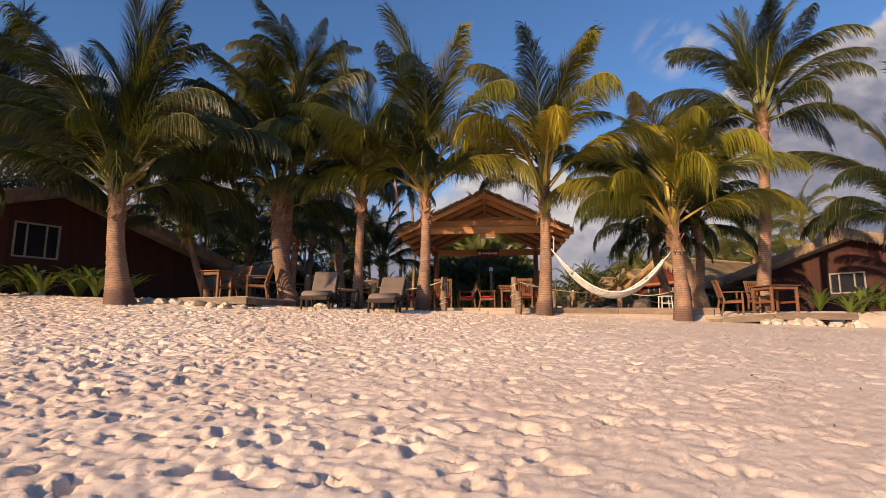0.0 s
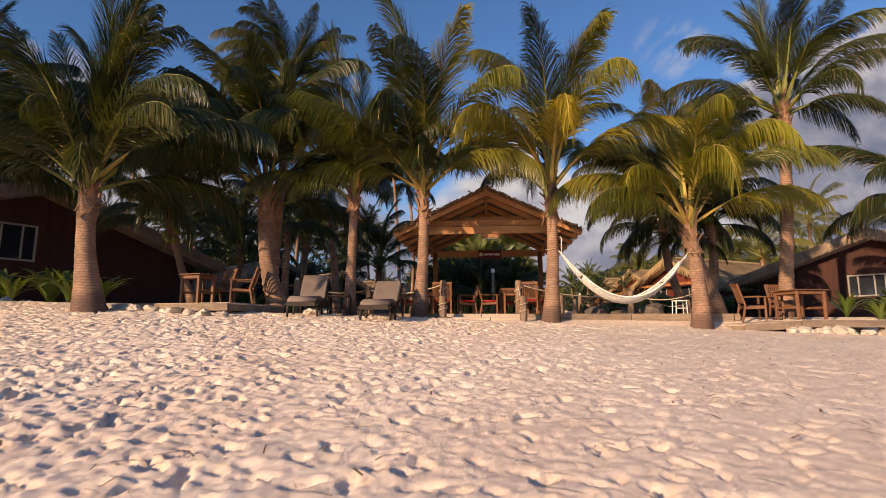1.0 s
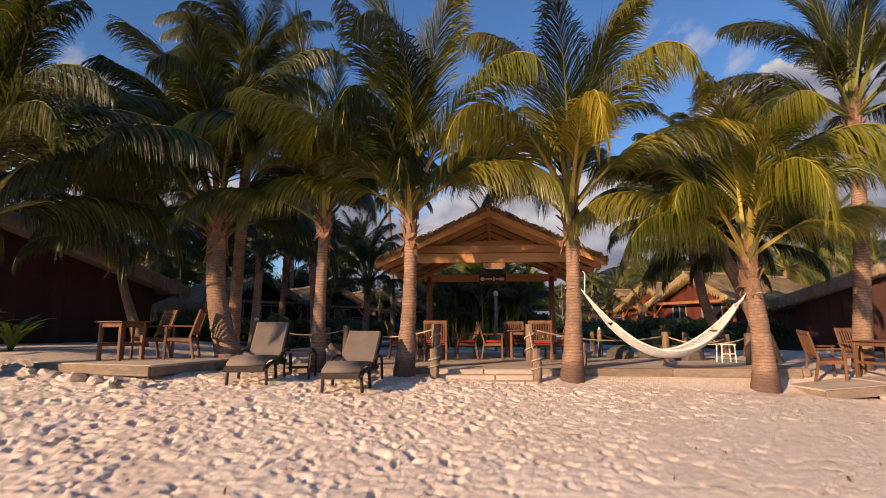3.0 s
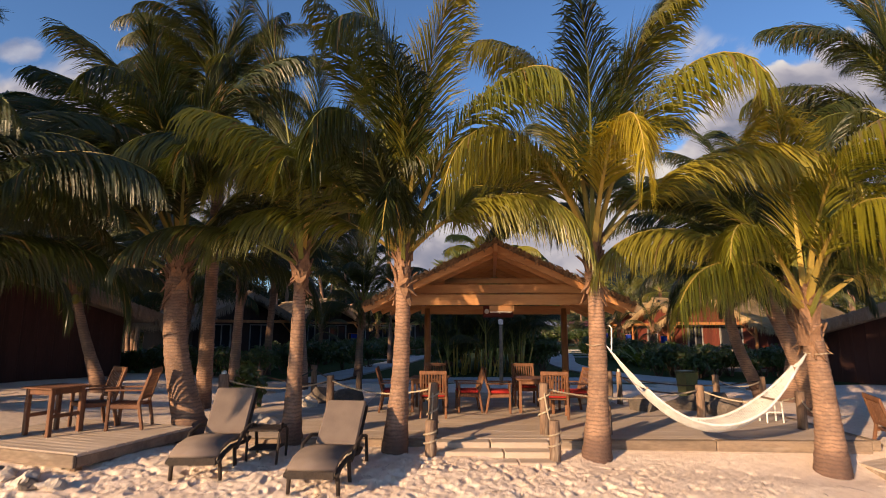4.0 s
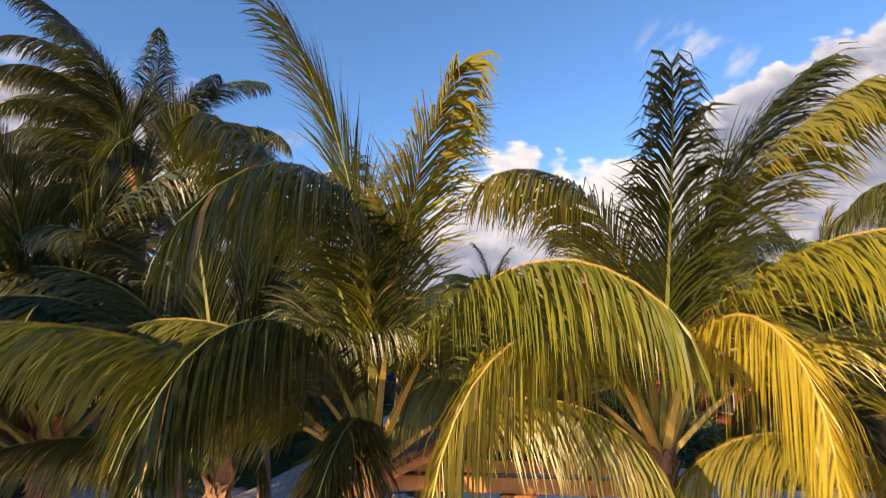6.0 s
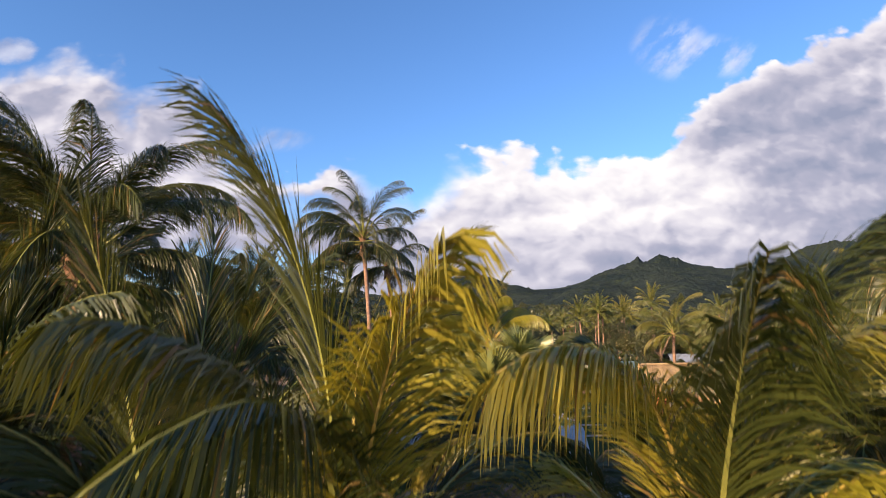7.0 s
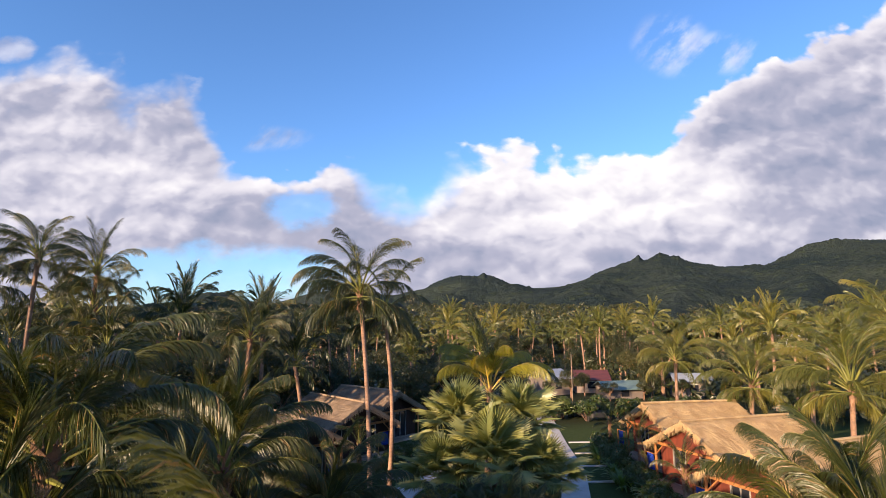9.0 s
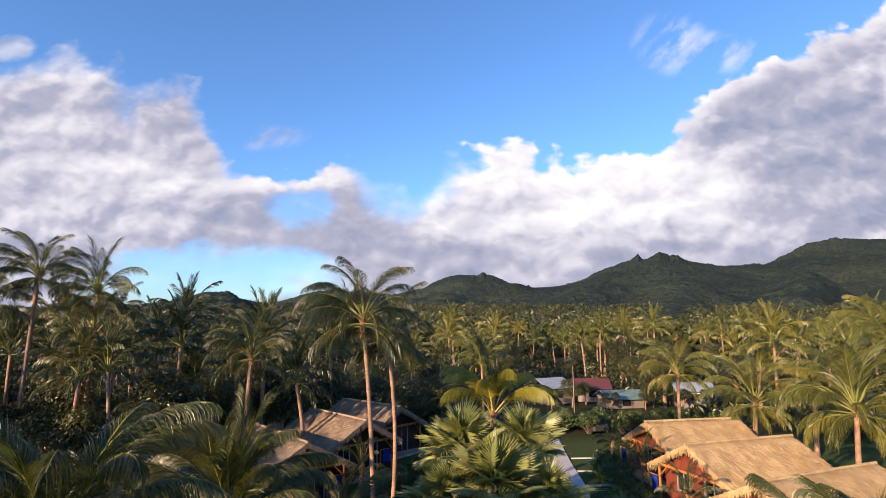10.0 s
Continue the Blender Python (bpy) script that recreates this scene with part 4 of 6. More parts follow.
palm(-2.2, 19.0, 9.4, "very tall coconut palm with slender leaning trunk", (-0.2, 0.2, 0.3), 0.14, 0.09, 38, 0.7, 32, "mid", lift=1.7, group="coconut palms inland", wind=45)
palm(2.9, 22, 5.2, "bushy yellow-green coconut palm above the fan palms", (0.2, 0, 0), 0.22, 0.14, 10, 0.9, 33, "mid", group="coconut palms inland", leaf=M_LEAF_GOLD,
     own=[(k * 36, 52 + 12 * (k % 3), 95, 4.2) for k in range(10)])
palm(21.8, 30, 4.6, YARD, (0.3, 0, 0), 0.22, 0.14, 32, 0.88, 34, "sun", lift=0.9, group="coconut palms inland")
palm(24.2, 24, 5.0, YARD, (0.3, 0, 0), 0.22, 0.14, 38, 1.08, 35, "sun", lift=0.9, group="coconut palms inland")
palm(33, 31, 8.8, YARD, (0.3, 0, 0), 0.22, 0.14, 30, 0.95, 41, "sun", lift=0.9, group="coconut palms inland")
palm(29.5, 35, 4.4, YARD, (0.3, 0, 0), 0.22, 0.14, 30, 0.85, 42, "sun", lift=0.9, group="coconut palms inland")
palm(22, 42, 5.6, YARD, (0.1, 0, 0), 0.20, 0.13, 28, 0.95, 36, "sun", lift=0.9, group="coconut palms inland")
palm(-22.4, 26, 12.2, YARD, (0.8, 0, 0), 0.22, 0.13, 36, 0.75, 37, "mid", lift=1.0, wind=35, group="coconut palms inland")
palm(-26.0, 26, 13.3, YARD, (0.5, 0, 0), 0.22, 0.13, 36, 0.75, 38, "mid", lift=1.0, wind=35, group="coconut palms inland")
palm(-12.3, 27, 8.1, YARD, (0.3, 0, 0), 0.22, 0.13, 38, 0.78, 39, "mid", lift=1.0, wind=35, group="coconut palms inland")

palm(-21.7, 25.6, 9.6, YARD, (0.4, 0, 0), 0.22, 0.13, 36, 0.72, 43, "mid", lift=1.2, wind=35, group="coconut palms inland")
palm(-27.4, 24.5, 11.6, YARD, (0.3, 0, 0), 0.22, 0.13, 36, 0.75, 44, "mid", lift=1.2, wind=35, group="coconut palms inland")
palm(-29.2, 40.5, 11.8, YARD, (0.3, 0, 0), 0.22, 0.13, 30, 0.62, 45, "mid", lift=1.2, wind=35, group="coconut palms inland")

# ---- forest ----


def leaf_cloud(lobes, count, size, seed, out=None):
    """Leaf cards scattered over the shells of several lobes, facing mostly outward."""
    rng = np.random.RandomState(seed)
    verts, faces = out or ([], [])
    per = count // len(lobes)
    for cx, cy, cz, rx, rz in lobes:
        d = rng.normal(size=(per, 3))
        d /= np.linalg.norm(d, axis=1)[:, None]
        d[:, 2] = np.where(d[:, 2] < -0.45, -d[:, 2], d[:, 2])
        r = rng.uniform(0.62, 1.08, per)
        c = np.stack([cx + d[:, 0] * rx * r, cy + d[:, 1] * rx * r, cz + d[:, 2] * rz * r], -1)
        n = d + rng.normal(scale=0.55, size=(per, 3))
        n /= np.linalg.norm(n, axis=1)[:, None]
        t = np.cross(n, rng.normal(size=(per, 3)))
        t /= np.linalg.norm(t, axis=1)[:, None]
        b = np.cross(n, t)
        s = size * rng.uniform(0.6, 1.3, per)[:, None]
        base = len(verts)
        quad = np.stack([c - t * s, c - b * s * 0.45 - n * s * 0.1, c + t * s, c + b * s * 0.45 - n * s * 0.1], 1).reshape(-1, 3)
        verts += [tuple(v) for v in quad]
        faces += [tuple(range(base + 4 * i, base + 4 * i + 4)) for i in range(per)]
    return verts, faces


M_BROAD = leaf_material("broad_leaf", (0.013, 0.022, 0.008), (0.042, 0.053, 0.017), (0.09, 0.088, 0.026), 0.25)
M_HEDGE = leaf_material("hedge_leaf", (0.025, 0.045, 0.012), (0.07, 0.10, 0.025), (0.12, 0.14, 0.03), 0.2)
M_STRAP = leaf_material("strap_leaf", (0.05, 0.09, 0.015), (0.13, 0.18, 0.03), (0.20, 0.22, 0.04), 0.2)


def lobes_for(rng, w, h, n):
    out = [(0, 0, h * 0.72, w * 0.55, h * 0.27)]
    for k in range(n):
        a, r = rng.uniform(0, math.tau), rng.uniform(0.25, 0.62) * w
        out.append((math.cos(a) * r, math.sin(a) * r, h * rng.uniform(0.42, 0.82), w * rng.uniform(0.25, 0.42), h * rng.uniform(0.13, 0.22)))
    return out


def tree_meshes(seed, w, h, count, size):
    rng = random.Random(seed)
    lobes = lobes_for(rng, w, h, 8)
    bm = bmesh.new()
    add_tube(bm, [(0, 0, -0.3), (0.1, 0, h * 0.3), (0, 0.1, h * 0.65)], [0.035 * h, 0.026 * h, 0.012 * h], 8)
    for cx, cy, cz, rx, rz in lobes[1:7]:
        add_tube(bm, [(0.06, 0, h * 0.32), (cx * 0.5, cy * 0.5, (cz + h * 0.35) / 2), (cx, cy, cz)], [0.016 * h, 0.011 * h, 0.005 * h], 5)
    tr = bpy.data.meshes.new("trunk")
    bm.to_mesh(tr), bm.free()
    tr.materials.append(M_BARK)
    return tr, mesh_from("crown", *leaf_cloud(lobes, count, size, seed), M_BROAD)


def forest_palm_meshes(seed, h, leaf):
    """A palm for the middle distance: trunk mesh and one crown mesh of many fronds."""
    rng = random.Random(seed)
    verts, faces, idx = [], [], []
    lean = (rng.uniform(-0.8, 0.8), rng.uniform(-0.8, 0.8), 0.2)
    for i in range(22):
        s = (i + 0.5) / 22
        e, d, l = POSTURES[min(5, int(s * 6))]
        me = frond_mesh(l * rng.uniform(0.8, 1.0), e, d, 1.0, 26, 1.2, seed * 40 + i, 0.12, leaf, 0.0, 6, M_STALK)
        m = Matrix.Translation((lean[0], lean[1], h)) @ pose(0, 0, 0, 0, 0, i * 137.5 + rng.uniform(-15, 15))
        base = len(verts)
        verts += [tuple(m @ v.co) for v in me.vertices]
        for p in me.polygons:
            faces.append(tuple(base + k for k in p.vertices)), idx.append(p.material_index)
        bpy.data.meshes.remove(me)
    return trunk_mesh(h, lean, 0.2, 0.13, seed, 12), mesh_from("crown", verts, faces, [leaf, M_STALK], idx)


TREES = [tree_meshes(60 + k, w, h, 7200, 0.125) for k, (w, h) in enumerate(((3.6, 7.0), (4.4, 8.5), (3.2, 6.0), (5.0, 7.5)))]
# same palms twice, with sunlit and with shaded leaf colour
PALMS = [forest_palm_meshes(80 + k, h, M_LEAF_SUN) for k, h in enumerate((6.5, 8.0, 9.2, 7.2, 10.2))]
SHADED_PALMS = [forest_palm_meshes(90 + k, h, M_LEAF_SHADED) for k, h in enumerate((6.5, 8.0, 9.2, 7.2, 10.2))]


def stand(kind, x, y, s, a, label, group, z=None):
    tr, cr = kind
    root = thing("palm_tree" if kind not in TREES else "broadleaf_tree", pose(x, y, -0.1 if z is None else z, 0, 0, a) @ Matrix.Scale(s, 4), label, "palm tree" if kind not in TREES else "tree", group)
    child("trunk", tr, root), child("crown", cr, root)
    return root


def clear_of(x, y):
    """Open ground: yard, lawns, bungalows, houses, road between the rows."""
    if (11 < x < 25.5 and 46 < y < 69) or (28 < x < 35 and 48 < y < 62) or (-25 < x < -17 and 44 < y < 60):
        return True
    if y < 40:
        left, right = -4 - 0.33 * max(0, 40 - y) - 9, 24 + 0.1 * y
        return left < x < right
    return (4 < x < 18 and y < 56) or (12 < x < 27 and y < 82 and abs(x - 0.27 * y) < 5)


def build_forest():
    rng = random.Random(12)
    made = 0
    while made < 290:
        y = 24 + 150 * rng.random() ** 1.25
        x = rng.uniform(-1, 1) * (y + 14) * 1.0
        if clear_of(x, y) or (x > 12 and y < 44) or (-24 < x < -12 and y < 24):
            continue
        if rng.random() < (0.62 if x > 0 else 0.5):
            # palms near on the left get the leaf colour with shade painted in
            stand(rng.choice(PALMS if x > -4 or y > 95 else SHADED_PALMS), x, y, rng.uniform(0.75, 1.05) * (0.8 if x < 0 else 1.0), rng.uniform(0, 360), "coconut palm in the plantation below the hills", "plantation palms")
        else:
            stand(rng.choice(TREES), x, y, rng.uniform(0.7, 1.1), rng.uniform(0, 360), "broad dark green tree in the plantation", "plantation trees")
        made += 1


build_forest()
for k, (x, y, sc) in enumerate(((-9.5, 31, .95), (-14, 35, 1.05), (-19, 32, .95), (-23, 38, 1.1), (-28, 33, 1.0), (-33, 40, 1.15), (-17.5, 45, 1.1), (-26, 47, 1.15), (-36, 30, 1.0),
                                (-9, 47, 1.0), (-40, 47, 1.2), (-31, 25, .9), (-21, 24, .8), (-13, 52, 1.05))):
    stand(SHADED_PALMS[k % 5], x, y, sc, k * 77, "coconut palm rising behind the bungalows, shade put into its leaf colour", "plantation palms")


def build_woods():
    """The far woods up to the foot of the slopes: crowns past counting."""
    rng = np.random.RandomState(5)
    verts, faces = [], []
    for k in range(4200):
        y = 150 + 620 * rng.rand() ** 1.3
        x = rng.uniform(-1, 1) * y * 1.0
        w, h = rng.uniform(3, 6.5), rng.uniform(6, 10.5)
        z = max(0.0, (y - 260) / 1640) ** 1.5 * 190 + 0.0
        leaf_cloud([(x, y, z + h * 0.55, w, h * 0.5)], 42, 1.5, 1000 + k, (verts, faces))
    tagged(new("woods", mesh_from("woods", verts, faces, M_BROAD)), "dense dark green woods below the mountains", "woods", kind="stuff")


build_woods()

# ---- understory and shade trees ----
# those furthest left near the beach are unseen, added to shade the left yard
for x, y, k, sc in ((-21, 8, 1, 1.0), (-20.5, 15, 0, 0.95), (-26, 14, 3, 1.0), (-27, 21, 1, 1.0), (-20.5, 24, 2, 0.95), (-31, 9, 3, 1.1), (-16, 33, 0, 0.85), (-18, 27.5, 3, 0.8),
                    (-22, 32, 1, 0.85), (-26, 2, 3, 1.1), (-29, -4, 1, 1.1), (-26, -1, 1, 1.4), (-25, -7, 3, 1.5), (-28, 5, 1, 1.4), (-34, 1, 3, 1.5), (-13, 38, 2, 1.1), (-10, 44, 0, 0.9), (-6, 45, 2, 0.9), (1, 47, 0, 0.8), (-24, 27, 0, 1.1)):
    stand(TREES[k], x, y, sc, x * 37, "dense dark green tree left of or behind the bungalows, some unseen and added for shade", "shade trees")


def build_understory():
    rng = np.random.RandomState(8)
    verts, faces = [], []
    for k in range(1100):
        y = 41 + 110 * rng.rand() ** 1.4
        x = rng.uniform(-1, 1) * (y + 8)
        if (9 < x < 26 and y < 68) or (28 < x < 35 and y < 61) or (-25 < x < -17 and y < 60):
            continue
        if abs(x - 0.28 * y) < 4.5 and 58 < y < 80:
            continue
        w, h = rng.uniform(1.2, 3.0), rng.uniform(1.5, 4.5)
        leaf_cloud([(x, y, h * 0.4, w, h * 0.6)], 46, 0.42, 3000 + k, (verts, faces))
    tagged(new("undergrowth", mesh_from("undergrowth", verts, faces, M_BROAD)), "dark green undergrowth between the plantation palms", "undergrowth", kind="stuff")


build_understory()

# ---- deck, steps, fence ----
M_DECK = material("pale_deck", (0.52, 0.42, 0.345), (0.44, 0.345, 0.28), 2.0, 0.9, 0.25, 40.0, (0.3, 1, 1), c3=(0.60, 0.48, 0.39), rnd=0.07)
M_WICKER = material("dark_wicker", (0.055, 0.038, 0.03), (0.03, 0.022, 0.018), 30.0, 0.6, 0.6, 120.0)
M_SLING = material("taupe_cushion", (0.215, 0.165, 0.14), (0.165, 0.125, 0.108), 3.0, 0.9, 0.2, 140.0)
M_RED = material("red_cushion", (0.52, 0.035, 0.03), (0.40, 0.025, 0.025), 6.0, 0.85, 0.2, 120.0)
M_NET = material("white_cotton_net", (0.76, 0.74, 0.72), (0.62, 0.59, 0.57), 8.0, 0.9, 0.5, 90.0)
M_BINGREEN = material("green_plastic", (0.11, 0.12, 0.045), (0.08, 0.09, 0.035), 4.0, 0.5, 0.05)
M_DARKMETAL = material("dark_metal", (0.05, 0.045, 0.045), (0.03, 0.03, 0.03), 6.0, 0.45, 0.1)
M_BLUE = material("blue_towel", (0.02, 0.06, 0.42), (0.015, 0.045, 0.33), 5.0, 0.9, 0.3)
M_SIGN = material("sign_board", (0.16, 0.035, 0.03), (0.10, 0.025, 0.02), 5.0, 0.6, 0.1)


def build_platform():
    pf = thing("platform", Matrix(), "low pale timber platform under the pavilion edged with sleepers", "deck", kind="structure")
    rng = random.Random(4)
    y = -2.02
    while y < 4.4:
        w = 0.215
        cuts = [-4.2, rng.uniform(-1.5, 0.5), rng.uniform(3.2, 5.0), 7.55]
        if y > 2.0:
            cuts = [-1.7, rng.uniform(0.5, 2.5), 4.6]
        for a, b in zip(cuts, cuts[1:]):
            part("deck_board", box(((a + b) / 2, y, -0.028 + rng.uniform(-0.0015, 0.0015)), (b - a - 0.003, w - 0.0025, 0.05), 0.002), M_DECK, pf)
        y += w
    for a, b in ((-4.2, -1.9), (-1.9, 0.0), (2.1, 4.9), (4.9, 7.55)):
        part("sleeper", box(((a + b) / 2, -2.22, -0.128), (b - a - 0.01, 0.16, 0.25), 0.015), M_GREYWOOD, pf)
    part("sleeper", box((7.66, -0.6, -0.088), (0.16, 3.3, 0.17), 0.015), M_GREYWOOD, pf)
    for i, (yy, z) in enumerate(((-2.28, -0.075), (-2.58, -0.165), (-2.9, -0.255))):
        st = thing("step", pose(1.03, yy, z), "wide pale timber step up from the sand", "step", "steps to the pavilion", "structure")
        for x0, x1 in ((-0.98, -0.02 + 0.2 * i), (0.0 + 0.2 * i, 0.98)):
            part("tread", box(((x0 + x1) / 2, 0, 0), (x1 - x0, 0.31, 0.13), 0.012), M_DECK, st)


build_platform()
POSTS = {}


def fence_post(key, x, y, top, r=0.085, base=None, wrap=False, lamp=False):
    z0 = gz(x, y) - 0.15 if base is None else base
    p = thing("rope_post", pose(x, y, 0), "weathered round timber post" + (" wrapped with pale rope" if wrap else " of the rope fence"), "post", "rope fence posts")
    part("shaft", tube([(0, 0, z0), (0.008, 0, (z0 + top) / 2), (0, 0, top - 0.015), (0, 0, top)], [r * 1.04, r, r * 0.97, r * 0.85], 12), M_FENCEPOST, p, smooth=True)
    if wrap:
        pts = [(math.cos(a * 0.5) * (r + 0.014), math.sin(a * 0.5) * (r + 0.014), z0 + 0.3 + (top - z0 - 0.45) * a / 26) for a in range(27)]
        part("rope_wrap", tube(pts, 0.015, 6), M_ROPE, p, "pale rope wound about the post", smooth=True)
    if lamp:
        part("cap", tube([(0, 0, top), (0, 0, top + 0.05), (0, 0, top + 0.07)], [r * 0.5, r * 0.5, 0.01], 10), M_WHITE, p, "small white cap")
    POSTS[key] = Vector((x, y, top - 0.1))


for row in (("a", -4.12, -1.05, 0.98, .1, None, False, True), ("b", -4.29, 1.45, .86), ("e", -3.5, 3.7, .82), ("h", -2.23, -0.03, .87), ("s1", 0.03, -1.78, .9, .09, -.1, True),
            ("s2", 0.02, -2.85, .42, .09, None, True), ("s3", 2.06, -1.78, .9, .09, -.1, True), ("s4", 2.02, -2.85, .42, .09, None, True),
            ("r0", 4.83, 2.54, .76, .07, None, False, True), ("r1", 5.6, -0.3, .72), ("r2", 8.73, 2.79, .62), ("r3", 7.4, 2.61, .68), ("r4", 7.1, -1.2, .7), ("r5", 6.95, -2.05, .62),
            ("c1", -2.1, 3.0, .7), ("c2", 4.9, 3.6, .7), ("p1", 3.2, -1.75, .5)):
    fence_post(*row)


def rope(a, b, sag=0.18, r=0.016, mat=None, label="pale rope slung between fence posts"):
    a, b = POSTS[a], POSTS[b]
    pts = [a.lerp(b, f / 10) - Vector((0, 0, 4 * sag * (f / 10) * (1 - f / 10))) for f in range(11)]
    ob = part("rope", tube(pts, r, 6), mat or M_ROPE, None, "", True)
    tagged(ob, label, "rope", "fence ropes")


for a, b in (("a", "h"), ("h", "s1"), ("s1", "s2"), ("s3", "s4"), ("s3", "r1"), ("r1", "r4"), ("r4", "r5"), ("r2", "r3")):
    rope(a, b)
for a, b in (("a", "b"), ("b", "e"), ("e", "c1"), ("r0", "r1"), ("c2", "r2"), ("b", "c1")):
    rope(a, b, 0.22, 0.018, M_WICKER, "dark slack rope between low posts")


# ---- teak furniture ----
def teak_chair(cushion):
    ch = thing("armchair", Matrix(), "slatted teak garden armchair" + (" with red seat cushion" if cushion else ", weathered"), "chair", "chairs under the pavilion" if cushion else "chairs on the sand decks")
    for sx in (-1, 1):
        part("front_leg", beam((sx * .27, -.24, 0), (sx * .27, -.23, .64), .05, .05), M_TEAK, ch)
        part("back_leg", beam((sx * .27, .30, 0), (sx * .27, .22, .44), .05, .05), M_TEAK, ch)
        part("back_post", beam((sx * .27, .215, .42), (sx * .26, .38, .96), .05, .045), M_TEAK, ch)
        part("armrest", beam((sx * .28, -.29, .655), (sx * .28, .31, .645), .065, .028), M_TEAK, ch)
        part("side_rail", beam((sx * .27, -.24, .39), (sx * .27, .24, .37), .03, .07), M_TEAK, ch)
    part("front_rail", beam((-.27, -.24, .39), (.27, -.24, .39), .03, .07), M_TEAK, ch)
    for k in range(7):
        y = -.25 + k * .075
        part("seat_slat", beam((-.25, y, .425 - k * .004), (.25, y, .425 - k * .004), .058, .018), M_TEAK, ch)
    part("top_rail", beam((-.29, .378, .95), (.29, .378, .95), .035, .08), M_TEAK, ch)
    part("lower_rail", beam((-.27, .24, .50), (.27, .24, .50), .03, .05), M_TEAK, ch)
    for k in range(8):
        x = -.21 + k * .06
        part("back_slat", beam((x, .243, .51), (x, .372, .93), .036, .014), M_TEAK, ch)
    if cushion:
        bm = box((0, -.02, .462), (.5, .48, .06), .02)
        part("cushion", bm, M_RED, ch, "red seat cushion")
    return ch


def teak_table(w, d):
    tb = thing("table", Matrix(), "square slatted teak garden table", "table", "garden tables")
    n = 7
    for k in range(n):
        y = -d / 2 + d * (k + .5) / n
        part("top_slat", box((0, y, .735), (w, d / n - .008, .025), .004), M_TEAK, tb)
    for sx in (-1, 1):
        part("apron", beam((sx * (w / 2 - .09), -d / 2 + .08, .675), (sx * (w / 2 - .09), d / 2 - .08, .675), .03, .09), M_TEAK, tb)
        part("apron", beam((-w / 2 + .09, sx * (d / 2 - .09), .675), (w / 2 - .09, sx * (d / 2 - .09), .675), .03, .09), M_TEAK, tb)
        part("stretcher", beam((sx * (w / 2 - .09), -d / 2 + .1, .3), (sx * (w / 2 - .09), d / 2 - .1, .3), .03, .06), M_TEAK, tb)
        for sy in (-1, 1):
            part("leg", box((sx * (w / 2 - .09), sy * (d / 2 - .09), .36), (.065, .065, .72), .006), M_TEAK, tb)
    return tb


chair_plain, chair_red, table_a = teak_chair(False), teak_chair(True), teak_table(.9, .9)
table_b = teak_table(.68, .68)
# a chair faces -y at 0 degrees
chair_plain.matrix_basis = pose(-5.85, -2.3, .2, 0, 0, -38)
copy_thing(chair_plain, pose(-5.15, -2.4, .2, 0, 0, -78))
copy_thing(chair_plain, pose(7.98, -2.35, -.222, 0, -4, 75))
copy_thing(chair_plain, pose(9.25, -1.75, -.17, 0, 0, 5))
table_b.matrix_basis = pose(-6.08, -2.9, .2, 0, 0, -17)
table_a.matrix_basis = pose(9.05, -2.62, -.17, 0, 0, 6)
copy_thing(table_a, pose(-.1, 1.0, 0, 0, 0, -5))
copy_thing(table_a, pose(2.35, .9, 0, 0, 0, -5))
chair_red.matrix_basis = pose(0.0, .1, 0, 0, 0, 180)
for x, y, a in ((.78, .85, -85), (-.95, .85, 92), (-.05, 1.95, -5), (2.6, .0, 172), (1.5, .75, 85), (3.2, .75, -80), (2.25, 1.85, 0)):
    copy_thing(chair_red, pose(x, y, 0, 0, 0, a))


def beach_deck(x, y, z, w, d, ang, label, nails=0):
    dk = thing("beach_deck", pose(x, y, z, 0, 0, ang), label, "deck", "small beach decks")
    n = int(d / .15)
    for k in range(n):
        part("plank", box((0, -d / 2 + d * (k + .5) / n, -.022), (w, d / n - .008, .04), .004), M_DECK, dk)
    part("fascia", box((0, -d / 2 - .03, -.1), (w, .05, .17), .008), M_GREYWOOD, dk)
    for sx in (-1, 1):
        part("joist", box((sx * (w / 2 - .03), 0, -.115), (.06, d - .02, .14), .006), M_GREYWOOD, dk)
        for sy in (-1, 1):
            part("stump", box((sx * (w / 2 - .15), sy * (d / 2 - .12), -.26), (.11, .11, .2), .01), M_FENCEPOST, dk)
    return dk


beach_deck(-5.7, -2.87, .2, 2.7, 2.1, -17, "low timber deck on stones carrying teak chairs and table")
beach_deck(9.5, -2.5, -.17, 2.15, 1.95, 2, "low weathered timber deck on stumps and white stones")
beach_deck(7.74, -2.6, -.235, 1.34, 1.75, 2, "short sloping timber deck carrying a teak chair").matrix_basis = pose(7.74, -2.6, -.235, 0, -4, 2)


